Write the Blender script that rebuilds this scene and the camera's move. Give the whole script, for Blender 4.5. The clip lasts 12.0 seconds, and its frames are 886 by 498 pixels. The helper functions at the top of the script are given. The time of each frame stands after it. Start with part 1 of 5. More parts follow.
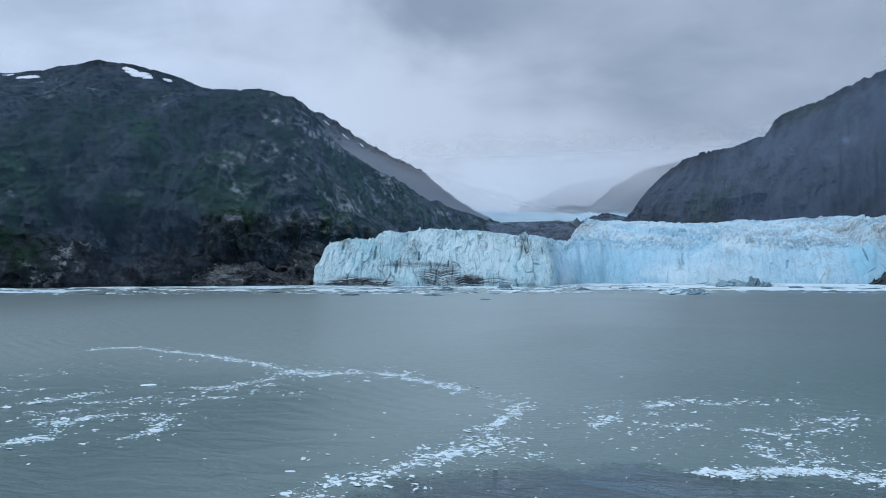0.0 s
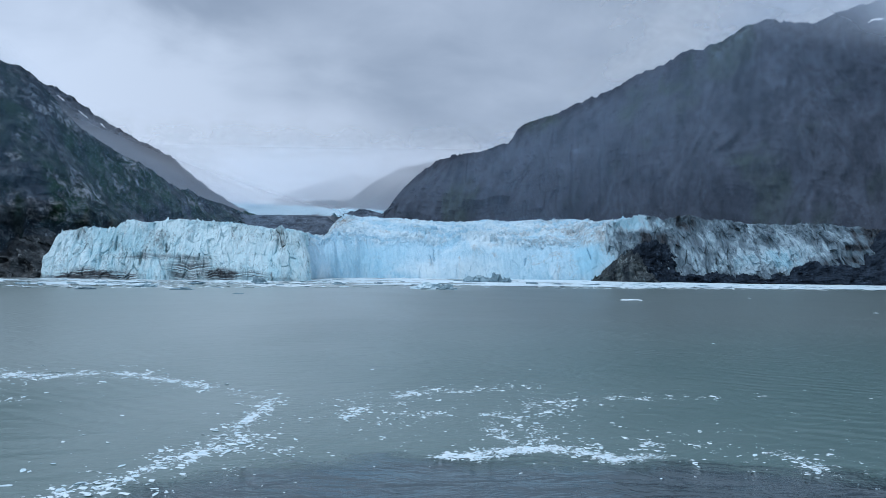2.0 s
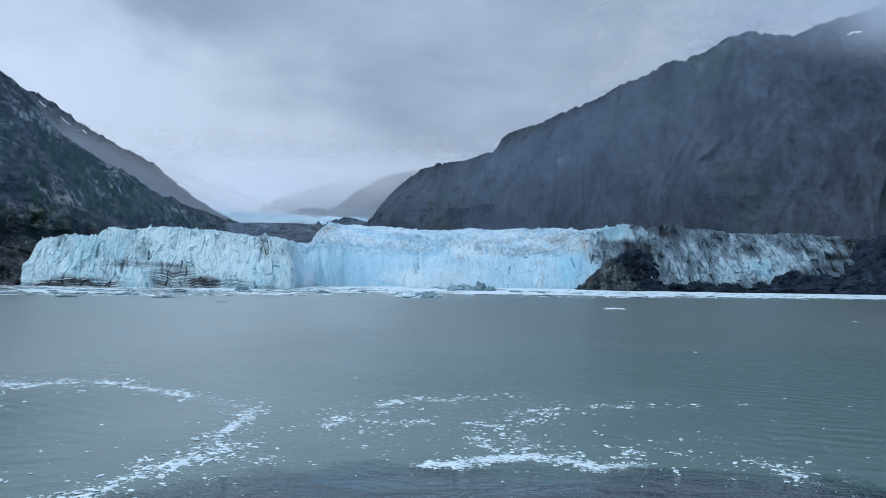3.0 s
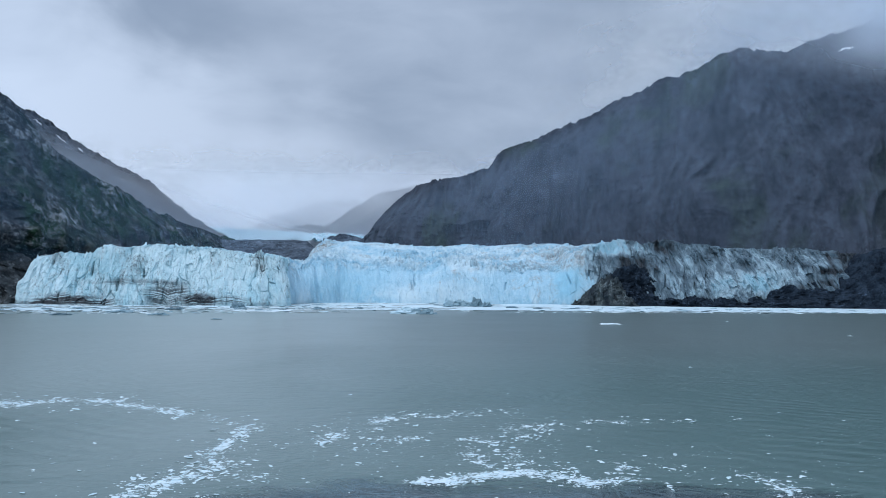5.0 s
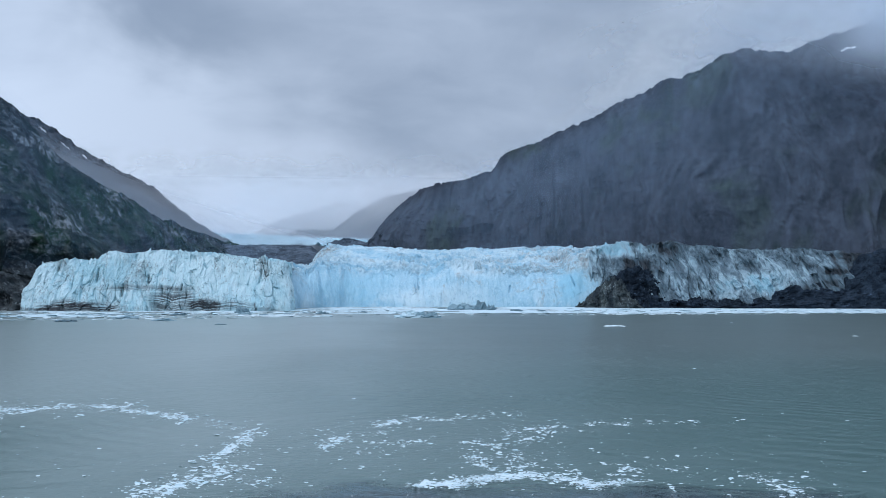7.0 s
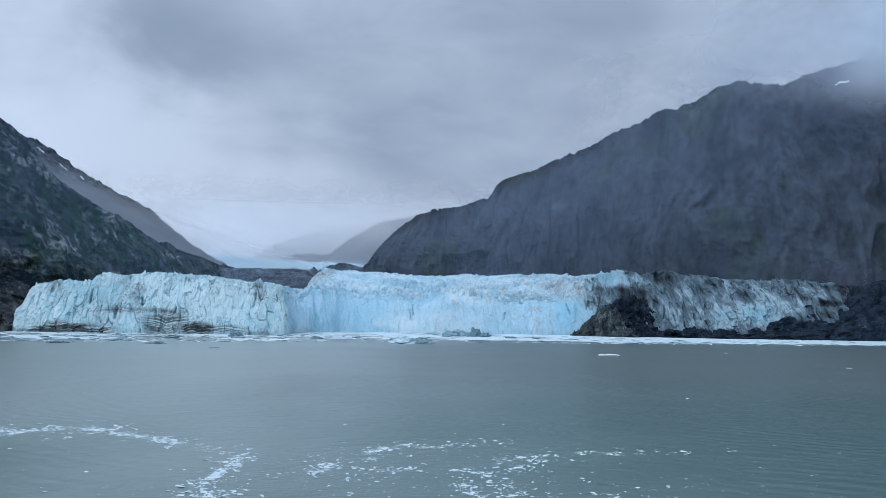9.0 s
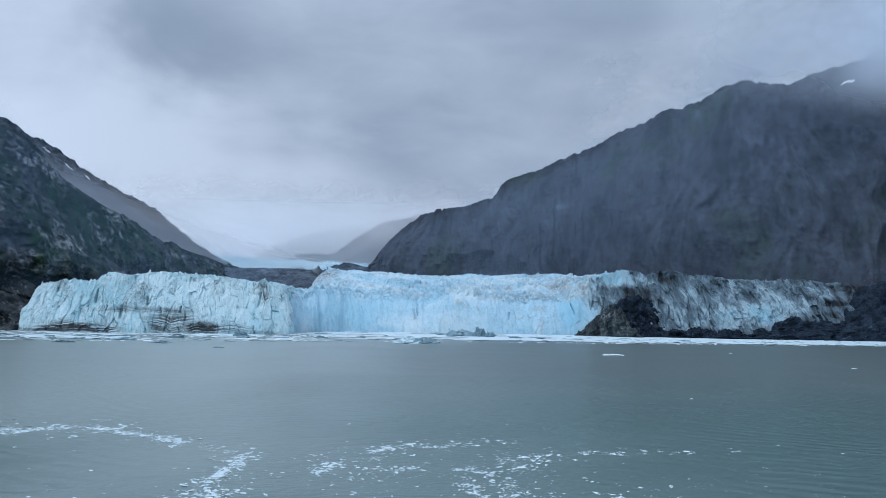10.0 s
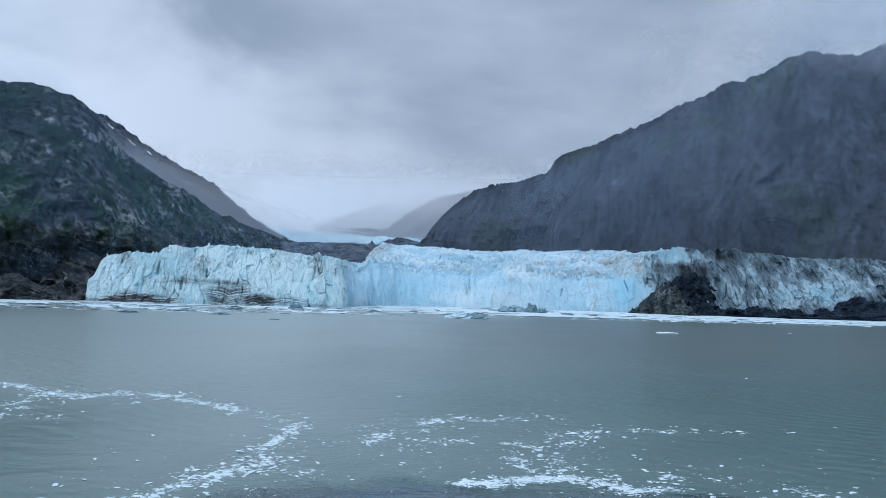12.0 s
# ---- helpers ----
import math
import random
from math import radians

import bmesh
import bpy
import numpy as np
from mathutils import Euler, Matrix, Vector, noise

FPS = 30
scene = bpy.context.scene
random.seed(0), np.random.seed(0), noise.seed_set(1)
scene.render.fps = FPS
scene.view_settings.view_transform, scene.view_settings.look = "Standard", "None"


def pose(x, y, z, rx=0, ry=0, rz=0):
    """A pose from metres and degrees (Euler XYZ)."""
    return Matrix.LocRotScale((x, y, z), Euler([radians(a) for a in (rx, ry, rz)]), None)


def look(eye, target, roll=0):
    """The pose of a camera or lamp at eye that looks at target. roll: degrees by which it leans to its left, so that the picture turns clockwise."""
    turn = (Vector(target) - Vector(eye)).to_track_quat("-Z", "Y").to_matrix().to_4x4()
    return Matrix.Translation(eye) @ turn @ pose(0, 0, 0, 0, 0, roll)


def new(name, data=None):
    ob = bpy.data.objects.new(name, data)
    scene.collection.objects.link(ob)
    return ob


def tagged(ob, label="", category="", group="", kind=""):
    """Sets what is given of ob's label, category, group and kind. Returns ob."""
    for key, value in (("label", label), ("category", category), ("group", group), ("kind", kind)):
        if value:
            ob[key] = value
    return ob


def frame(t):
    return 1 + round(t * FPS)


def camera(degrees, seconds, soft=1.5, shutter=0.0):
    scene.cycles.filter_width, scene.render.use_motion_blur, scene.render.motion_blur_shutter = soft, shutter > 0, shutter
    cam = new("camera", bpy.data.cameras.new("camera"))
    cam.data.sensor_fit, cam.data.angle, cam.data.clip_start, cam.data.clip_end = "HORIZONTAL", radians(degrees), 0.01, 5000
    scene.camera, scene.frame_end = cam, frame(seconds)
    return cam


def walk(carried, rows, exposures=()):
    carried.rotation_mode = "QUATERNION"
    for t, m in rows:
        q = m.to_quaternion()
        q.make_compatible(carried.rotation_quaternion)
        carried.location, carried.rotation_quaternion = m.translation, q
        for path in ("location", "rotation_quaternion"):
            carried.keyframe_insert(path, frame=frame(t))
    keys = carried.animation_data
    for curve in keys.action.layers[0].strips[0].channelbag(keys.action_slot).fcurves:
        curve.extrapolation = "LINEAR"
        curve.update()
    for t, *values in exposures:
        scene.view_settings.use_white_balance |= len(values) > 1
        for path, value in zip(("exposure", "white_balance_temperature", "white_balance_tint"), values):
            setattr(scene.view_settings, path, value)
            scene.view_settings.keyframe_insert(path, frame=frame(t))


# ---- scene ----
cam = camera(60.5, 12.0, soft=0.5)
PATH = [
    (0.0, pose(-0.50, 0.50, 22, 91.41, 0.17, 19.57)),
    (0.2, pose(-0.46, 0.46, 22, 91.39, -0.01, 14.05)),
    (0.3, pose(-0.44, 0.44, 22, 91.34, 0.04, 11.58)),
    (0.5, pose(-0.40, 0.40, 22, 91.21, -0.15, 7.43)),
    (0.8, pose(-0.34, 0.34, 22, 91.05, -0.38, 3.97)),
    (1.0, pose(-0.30, 0.30, 22, 91.00, -0.51, 3.02)),
    (1.5, pose(-0.20, 0.20, 22, 90.91, -0.57, 2.16)),
    (2.0, pose(-0.10, 0.10, 22, 91.07, -0.64, 1.38)),
    (2.5, pose(0.00, -0.00, 22, 91.36, -0.72, 0.64)),
    (3.0, pose(0.10, -0.10, 22, 91.72, -0.77, 0.21)),
    (3.5, pose(0.20, -0.20, 22, 92.11, -0.85, 0.08)),
    (3.7, pose(0.24, -0.24, 22, 92.25, -0.84, 0.05)),
    (5.3, pose(0.56, -0.56, 22, 93.01, -0.43, -0.04)),
    (5.5, pose(0.60, -0.60, 22, 93.05, -0.40, 0.00)),
    (6.0, pose(0.70, -0.70, 22, 93.23, -0.17, 0.13)),
    (6.5, pose(0.80, -0.80, 22, 93.15, 0.11, 0.11)),
    (7.0, pose(0.90, -0.90, 22, 93.19, -0.01, 0.26)),
    (7.2, pose(0.94, -0.94, 22, 93.35, -0.12, 0.35)),
    (8.8, pose(1.26, -1.26, 22, 95.10, -0.74, -0.06)),
    (9.0, pose(1.30, -1.30, 22, 95.17, -0.81, -0.11)),
    (9.5, pose(1.40, -1.40, 22, 95.21, -0.83, -0.02)),
    (10.0, pose(1.50, -1.50, 22, 95.15, -0.87, 0.23)),
    (10.5, pose(1.60, -1.60, 22, 95.13, -1.03, 0.81)),
    (11.0, pose(1.70, -1.70, 22, 94.77, -0.81, 3.09)),
    (11.3, pose(1.76, -1.76, 22, 94.41, -0.77, 5.16)),
    (11.5, pose(1.80, -1.80, 22, 94.11, -1.01, 5.76)),
    (11.7, pose(1.84, -1.84, 22, 93.72, -1.25, 5.47)),
    (12.0, pose(1.90, -1.90, 22, 93.21, -1.57, 4.16)),
]
walk(cam, PATH, [(0.0, -0.1), (0.3, -0.08), (0.9, 0.0), (7.2, 0.0), (9.0, -0.05), (10.8, -0.06), (12.0, 0.0)])

# ---- light: overcast sky ----
world = bpy.data.worlds.new("overcast_sky")
scene.world = world
world.use_nodes = True


class Nodes:
    """A small shorthand for node trees."""

    def __init__(self, tree):
        self.tree = tree
        tree.nodes.clear()

    def add(self, kind, **values):
        node = self.tree.nodes.new(kind)
        for key, value in values.items():
            if key == "ins":
                for slot, v in value.items():
                    self.link(v, node.inputs[slot])
            elif key == "operation":
                node.operation = value
            elif key == "data_type":
                node.data_type = value
            elif key == "blend_type":
                node.blend_type = value
            elif key == "sky_type":
                node.sky_type = value
            elif key == "interpolation_type":
                node.interpolation_type = value
            elif key == "noise_dimensions":
                node.noise_dimensions = value
            elif key == "feature":
                node.feature = value
        return node

    def link(self, v, slot):
        if isinstance(v, bpy.types.NodeSocket):
            self.tree.links.new(v, slot)
        elif isinstance(v, bpy.types.Node):
            self.tree.links.new(v.outputs[0], slot)
        else:
            if isinstance(v, tuple) and slot.type == "RGBA" and len(v) == 3:
                v = (*v, 1.0)
            slot.default_value = v

    def math(self, op, a, b=0.0, c=0.0):
        return self.add("ShaderNodeMath", operation=op, ins={0: a, 1: b, 2: c}).outputs[0]

    def vmath(self, op, a, b=(0, 0, 0)):
        return self.add("ShaderNodeVectorMath", operation=op, ins={0: a, 1: b})

    def mix(self, f, a, b, blend="MIX"):
        node = self.add("ShaderNodeMix", data_type="RGBA", blend_type=blend)
        for slot, v in ((0, f), (6, a), (7, b)):
            self.link(v, node.inputs[slot])
        return node.outputs[2]

    def ramp(self, v, lo, hi, a=0.0, b=1.0):
        """A smooth step from a at lo to b at hi."""
        return self.add("ShaderNodeMapRange", interpolation_type="SMOOTHSTEP",
                        ins={0: v, 1: lo, 2: hi, 3: a, 4: b}).outputs[0]

    def noise(self, at, scale, detail=4.0, rough=0.55, distort=0.0):
        return self.add("ShaderNodeTexNoise", ins={"Vector": at, "Scale": scale, "Detail": detail,
                                                   "Roughness": rough, "Distortion": distort}).outputs[0]

    def scaled(self, at, x, y, z):
        return self.vmath("MULTIPLY", at, (x, y, z)).outputs[0]

    def axes(self, at):
        return self.add("ShaderNodeSeparateXYZ", ins={0: at}).outputs


SUN_UP, SUN_TURN = 52.0, 215.0
CLOUDS = [((-0.36, 0.897, 0.262), 0.010, -0.055), ((-0.29, 0.92, 0.266), 0.009, -0.04), ((-0.40, 0.89, 0.205), 0.013, 0.08), ((-0.33, 0.922, 0.204), 0.008, 0.06),
          ((-0.52, 0.822, 0.232), 0.03, 0.13), ((-0.19, 0.953, 0.235), 0.03, -0.03), ((0.03, 0.955, 0.29), 0.04, -0.04), ((-0.24, 0.967, 0.085), 0.025, 0.08),
          ((0.10, 0.97, 0.20), 0.03, 0.01), ((0.40, 0.854, 0.334), 0.05, -0.06)]
n = Nodes(world.node_tree)
sky = n.add("ShaderNodeTexSky", sky_type="NISHITA")
sky.sun_disc, sky.sun_elevation, sky.sun_rotation = False, radians(SUN_UP), radians(SUN_TURN)
way = n.add("ShaderNodeTexCoord").outputs["Generated"]
wx, wy, wz = n.axes(way)
soft = n.noise(n.scaled(way, 1.0, 1.0, 2.3), 2.1, 5.0, 0.5, 0.35)
wisps = n.noise(n.scaled(way, 1.0, 1.0, 2.0), 6.0, 6.0, 0.55, 0.5)
shade = n.math("ADD", n.math("MULTIPLY", soft, 0.74), n.math("MULTIPLY", wisps, 0.26))


def cloud(direction, wide, amount):
    """A soft brighter or darker mass of cloud round a direction, with a ragged edge."""
    near = n.vmath("DOT_PRODUCT", way, direction).outputs["Value"]
    ragged = n.math("ADD", near, n.math("MULTIPLY", n.math("SUBTRACT", shade, 0.5), 1.6 * wide))
    return n.ramp(ragged, 1.0 - wide, 1.0 - 0.15 * wide, 0.0, amount)


masses = n.math("MULTIPLY", n.math("SUBTRACT", shade, 0.5), 0.75)
for direction, wide, amount in CLOUDS:
    masses = n.math("ADD", masses, cloud(direction, wide, amount))
grey = n.mix(n.ramp(masses, -0.17, 0.20), (0.259, 0.340, 0.475), (0.535, 0.646, 0.830))
# an overcast sky is brighter overhead than low down
grey = n.vmath("SCALE", grey)
n.link(n.math("MULTIPLY", n.ramp(wz, 0.30, 1.0, 1.0, 2.4), n.ramp(wx, -0.2, -1.0, 1.0, 1.5)), grey.inputs[3])
grey = grey.outputs[0]
blue = n.vmath("SCALE", sky.outputs[0])
blue.inputs[3].default_value = 0.1
cloudy = n.mix(0.96, blue.outputs[0], grey)
shine = n.add("ShaderNodeBackground", ins={0: cloudy, 1: 1.0})
n.add("ShaderNodeOutputWorld", ins={0: shine})
sun = new("sun", bpy.data.lights.new("sun", "SUN"))
sun.data.energy, sun.data.angle, sun.data.color = 0.9, radians(35), (0.95, 0.97, 1.0)
sun.matrix_world = look((0, 0, 900), (900 * math.sin(radians(SUN_TURN + 180)) / math.tan(radians(SUN_UP)),
                                      900 * math.cos(radians(SUN_TURN + 180)) / math.tan(radians(SUN_UP)), 0))


# ---- noise for the shapes ----
def scramble(i, j, k, seed):
    """A random number from 0 to 1 for whole numbers i, j, k."""
    h = (i * 73856093) ^ (j * 19349663) ^ (k * 83492791) ^ (seed * 2654435761)
    h = (h ^ (h >> 13)) * 1274126177
    h = (h ^ (h >> 16)) * 668265263
    return ((h ^ (h >> 15)) & 0xFFFFFF) / 0xFFFFFF


def smooth_noise(p, seed=0):
    """Value noise from -1 to 1 at the rows of p."""
    q = np.floor(p).astype(np.int64)
    f = p - q
    f = f * f * f * (f * (f * 6 - 15) + 10)
    total = np.zeros(len(p))
    for a in (0, 1):
        for b in (0, 1):
            for c in (0, 1):
                w = (f[:, 0] if a else 1 - f[:, 0]) * (f[:, 1] if b else 1 - f[:, 1]) * (f[:, 2] if c else 1 - f[:, 2])
                total += w * scramble(q[:, 0] + a, q[:, 1] + b, q[:, 2] + c, seed)
    return total * 2 - 1


def fractal(p, octaves=5, gain=0.5, seed=0, ridged=False):
    total, size, scale = np.zeros(len(p)), 1.0, 1.0
    for o in range(octaves):
        v = smooth_noise(p * scale + 17.3 * o, seed + o)
        total += size * ((1 - 2 * np.abs(v)) if ridged else v)
        size, scale = size * gain, scale * 2.03
    return total


def cells(p, seed=0, jitter=0.9):
    """Distance to the nearest and the next cell's heart, the nearest cell's random number, and a random slope across it."""
    q = np.floor(p).astype(np.int64)
    best, second, lot, slope = np.full(len(p), 9.0), np.full(len(p), 9.0), np.zeros(len(p)), np.zeros(len(p))
    for a in (-1, 0, 1):
        for b in (-1, 0, 1):
            for c in (-1, 0, 1):
                i, j, k = q[:, 0] + a, q[:, 1] + b, q[:, 2] + c
                heart = np.stack([w + 0.5 + jitter * (scramble(i, j, k, seed + s) - 0.5) for s, w in ((1, i), (2, j), (3, k))], 1)
                off = p - heart
                d = np.sqrt((off ** 2).sum(1))
                near = d < best
                second = np.where(near, best, np.minimum(second, d))
                lot = np.where(near, scramble(i, j, k, seed + 4), lot)
                tilt = sum((scramble(i, j, k, seed + 5 + m) - 0.5) * 2 * off[:, m] for m in range(3))
                slope = np.where(near, tilt, slope)
                best = np.where(near, d, best)
    return best, second, lot, slope


def step(lo, hi, v):
    t = np.clip((v - lo) / (hi - lo), 0, 1)
    return t * t * (3 - 2 * t)


def along(points, count):
    """Evenly spread points on a smooth line through the given ones, in their order."""
    p = np.array(points, float)
    t = np.r_[0, np.cumsum(np.linalg.norm(np.diff(p[:, :2], axis=0), axis=1))]
    return t / t[-1], p


def line_at(t, p, u):
    """A soft-cornered line through p at t, read at u."""
    straight = np.stack([np.interp(u, t, p[:, k]) for k in range(p.shape[1])], 1)
    wide = 0.0025
    for s in (-2, -1, 1, 2):
        straight += np.stack([np.interp(np.clip(u + s * wide, 0, 1), t, p[:, k]) for k in range(p.shape[1])], 1)
    return straight / 5


def grid_mesh(name, points, rows, cols, material, smooth=True, parent=None, label=""):
    """One mesh of rows x cols points; rows run along the first axis."""
    me = bpy.data.meshes.new(name)
    i = np.arange(rows * cols).reshape(rows, cols)
    quads = np.stack([i[:-1, :-1], i[:-1, 1:], i[1:, 1:], i[1:, :-1]], -1).reshape(-1, 4)
    me.vertices.add(rows * cols)
    me.vertices.foreach_set("co", points.astype(np.float32).ravel())
    me.loops.add(quads.size)
    me.loops.foreach_set("vertex_index", quads.astype(np.int32).ravel())
    me.polygons.add(len(quads))
    me.polygons.foreach_set("loop_start", np.arange(0, quads.size, 4, dtype=np.int32))
    me.polygons.foreach_set("use_smooth", np.full(len(quads), smooth))
    me.update(calc_edges=True)
    me.materials.append(material)
    ob = new(name, me)
    if parent is not None:
        ob.parent = parent
    return tagged(ob, label)


def part(name, bm, material, parent=None, label="", smooth=False):
    """A bmesh as one mesh object under a thing or a part."""
    me = bpy.data.meshes.new(name)
    for face in bm.faces:
        face.smooth = smooth
    bm.to_mesh(me)
    bm.free()
    me.materials.append(material)
    ob = new(name, me)
    if parent is not None:
        ob.parent = parent
    return tagged(ob, label)


# ---- materials ----
def material(name):
    m = bpy.data.materials.new(name)
    m.use_nodes = True
    n = Nodes(m.node_tree)
    return m, n, n.add("ShaderNodeTexCoord").outputs["Object"]


def finish(n, colour, rough, bump=None, strength=0.4, distance=1.0, **more):
    ins = {"Base Color": colour, "Roughness": rough}
    if bump is not None:
        ins["Normal"] = n.add("ShaderNodeBump", ins={"Strength": strength, "Distance": distance, "Height": bump}).outputs[0]
    for key, value in more.items():
        ins[key.replace("_", " ")] = value
    shader = n.add("ShaderNodeBsdfPrincipled", ins=ins)
    n.add("ShaderNodeOutputMaterial", ins={0: shader})
    return shader


def rock_material(name, dark, light, green, green_share, pale_share, grain=1.0, stretch=0.55, relief=4.0, scour=0.0, belt=False, pale_gain=4.0, pale_tint=None, shoulder=False, streaks=0.0, fine_dark=0.55, downhill=None, speckle=0.55):
    """Weathered rock: dark faces, pale slabs in broken bands, patches of low green scrub."""
    m, n, at = material(name)
    plain = at
    if downhill:
        # beds and gullies are drawn out down the slope
        run = n.vmath("DOT_PRODUCT", at, (*downhill, 0.0)).outputs["Value"]
        drawn = n.vmath("SCALE", downhill + (0.0,))
        n.link(n.math("MULTIPLY", run, -0.5), drawn.inputs[3])
        at = n.vmath("ADD", at, drawn.outputs[0]).outputs[0]
    big = n.noise(at, 0.0055 * grain, 5.0, 0.55, 0.2)
    face = n.noise(n.scaled(at, 1.0, 1.0, stretch), 0.018 * grain, 6.0, 0.60, 0.12)
    fine = n.noise(at, 0.11 * grain, 7.0, 0.74, 0.1)
    slab = n.noise(n.scaled(at, 1.5, 1.5, 1.6) if stretch > 0.4 else n.scaled(at, 1.3, 1.3, 0.3), 0.045 * grain, 6.0, 0.62, 0.1)
    col = n.mix(n.ramp(face, 0.34, 0.66), dark, light)
    col = n.mix(n.math("MULTIPLY", n.ramp(fine, 0.40, 0.70), fine_dark), col, tuple(c * 0.4 for c in dark))
    scrub = n.math("MULTIPLY", n.ramp(big, 0.60 - 0.22 * green_share, 0.68 - 0.12 * green_share), n.ramp(face, 0.66, 0.42))
    if belt:
        height_ = n.math("ADD", n.axes(plain)[2], n.math("MULTIPLY", n.math("SUBTRACT", n.noise(at, 0.006, 4.0), 0.5), 240.0))
        scrub = n.math("MULTIPLY", n.math("MAXIMUM", scrub, n.math("MULTIPLY", n.ramp(face, 0.62, 0.40), 0.6)), n.math("MULTIPLY", n.ramp(height_, 40.0, 120.0), n.ramp(height_, 330.0, 220.0)))
    col = n.mix(n.math("MULTIPLY", scrub, 0.85 if green_share > 0 else 0.0), col, green)
    where = n.ramp(n.noise(at, 0.011 * grain, 4.0, 0.5, 0.5), 0.62 - 0.2 * pale_share, 0.70 - 0.1 * pale_share)
    if scour:
        trim = n.math("ADD", n.axes(plain)[2], n.math("MULTIPLY", n.math("SUBTRACT", n.noise(at, 0.012, 5.0), 0.5), 260.0))
        where = n.math("MAXIMUM", where, n.ramp(trim, 90.0, 20.0, 0.0, scour))
    if shoulder:
        # the bare, ice-worn shoulder of the ridge above the glacier
        sx, sy, sz = n.axes(plain)
        up = n.math("ADD", n.math("MULTIPLY", sx, 0.62), sz)
        bare = n.math("MULTIPLY", n.ramp(n.math("ADD", up, n.math("MULTIPLY", n.math("SUBTRACT", big, 0.5), 500.0)), -300.0, -190.0), n.ramp(sx, -690.0, -590.0))
        bare = n.math("MULTIPLY", bare, n.ramp(n.noise(at, 0.024, 5.0, 0.62, 0.4), 0.44, 0.56))
        col = n.mix(n.math("MULTIPLY", bare, n.math("MULTIPLY", n.ramp(fine, 0.56, 0.42), 0.45)), col, (0.085, 0.092, 0.100))
        where = n.math("MAXIMUM", where, n.math("MULTIPLY", bare, 0.4))
        along_ = n.math("SUBTRACT", n.math("MULTIPLY", sx, 0.85), n.math("MULTIPLY", sz, 0.53))
        across_ = n.math("ADD", n.math("MULTIPLY", sx, 0.53), n.math("MULTIPLY", sz, 0.85))
        bed = n.noise(n.add("ShaderNodeCombineXYZ", ins={0: n.math("MULTIPLY", along_, 0.30), 1: n.math("MULTIPLY", sy, 0.22), 2: across_}).outputs[0], 0.055, 5.0, 0.60, 0.1)
        slabs = n.math("MULTIPLY", n.ramp(bed, 0.53, 0.60), n.math("ADD", n.math("MULTIPLY", bare, 0.9), n.ramp(n.noise(at, 0.018, 4.0, 0.6, 0.4), 0.62, 0.72, 0.0, 0.28)))
        col = n.mix(n.math("MULTIPLY", slabs, n.ramp(fine, 0.66, 0.40)), col, (0.21, 0.22, 0.23))
    if streaks:
        # lit ribs and shaded gullies painted as light and dark upright streaks
        gully = n.noise(n.scaled(at, 1.0, 1.0, 0.26), 0.022, 6.0, 0.60, 0.15)
        col = n.mix(n.math("MULTIPLY", n.ramp(gully, 0.44, 0.66), streaks), col, tuple(1.45 * c for c in light))
        col = n.mix(n.math("MULTIPLY", n.ramp(gully, 0.47, 0.36), streaks), col, tuple(0.45 * c for c in dark))
    pale = n.math("MULTIPLY", n.math("MULTIPLY", n.ramp(slab, 0.52, 0.62), n.ramp(fine, 0.60, 0.42)), where)
    col = n.mix(n.math("MULTIPLY", pale, 0.9 * min(1.0, pale_share + (0.6 if shoulder else 0.3))), col, pale_tint or tuple(min(0.42, c * pale_gain) for c in light))
    grit = n.noise(n.scaled(at, 1.0, 1.0, 0.7), 0.06 * grain, 9.0, 0.78)
    col = n.mix(n.ramp(grit, 0.40, 0.56, 0.0, speckle), col, n.mix(1.0, col, (1.9, 1.9, 1.9), "MULTIPLY"))
    col = n.mix(n.ramp(grit, 0.52, 0.38, 0.0, speckle), col, n.mix(1.0, col, (0.35, 0.35, 0.35), "MULTIPLY"))
    height = n.math("ADD", n.math("MULTIPLY", face, 0.6), n.math("ADD", n.math("MULTIPLY", fine, 0.08), n.math("MULTIPLY", slab, 0.25)))
    finish(n, col, 0.95, height, 0.8, relief, Specular_IOR_Level=0.08)
    return m


def spots_of(n, at, x, z, spots, grain):
    """The sum of ragged patches, each round a place (x, z) on a front that faces the water."""
    rag = n.math("MULTIPLY", n.math("SUBTRACT", n.noise(at, grain, 5.0, 0.6), 0.5), 1.6)
    total = 0.0
    for cx, cz, rx, rz, more in spots:
        off = n.vmath("LENGTH", n.add("ShaderNodeCombineXYZ", ins={0: n.math("DIVIDE", n.math("SUBTRACT", x, cx), rx), 1: 0.0, 2: n.math("DIVIDE", n.math("SUBTRACT", z, cz), rz)}).outputs[0]).outputs["Value"]
        total = n.math("ADD", total, n.ramp(n.math("ADD", off, rag), 1.2, 0.2, 0.0, more))
    return total


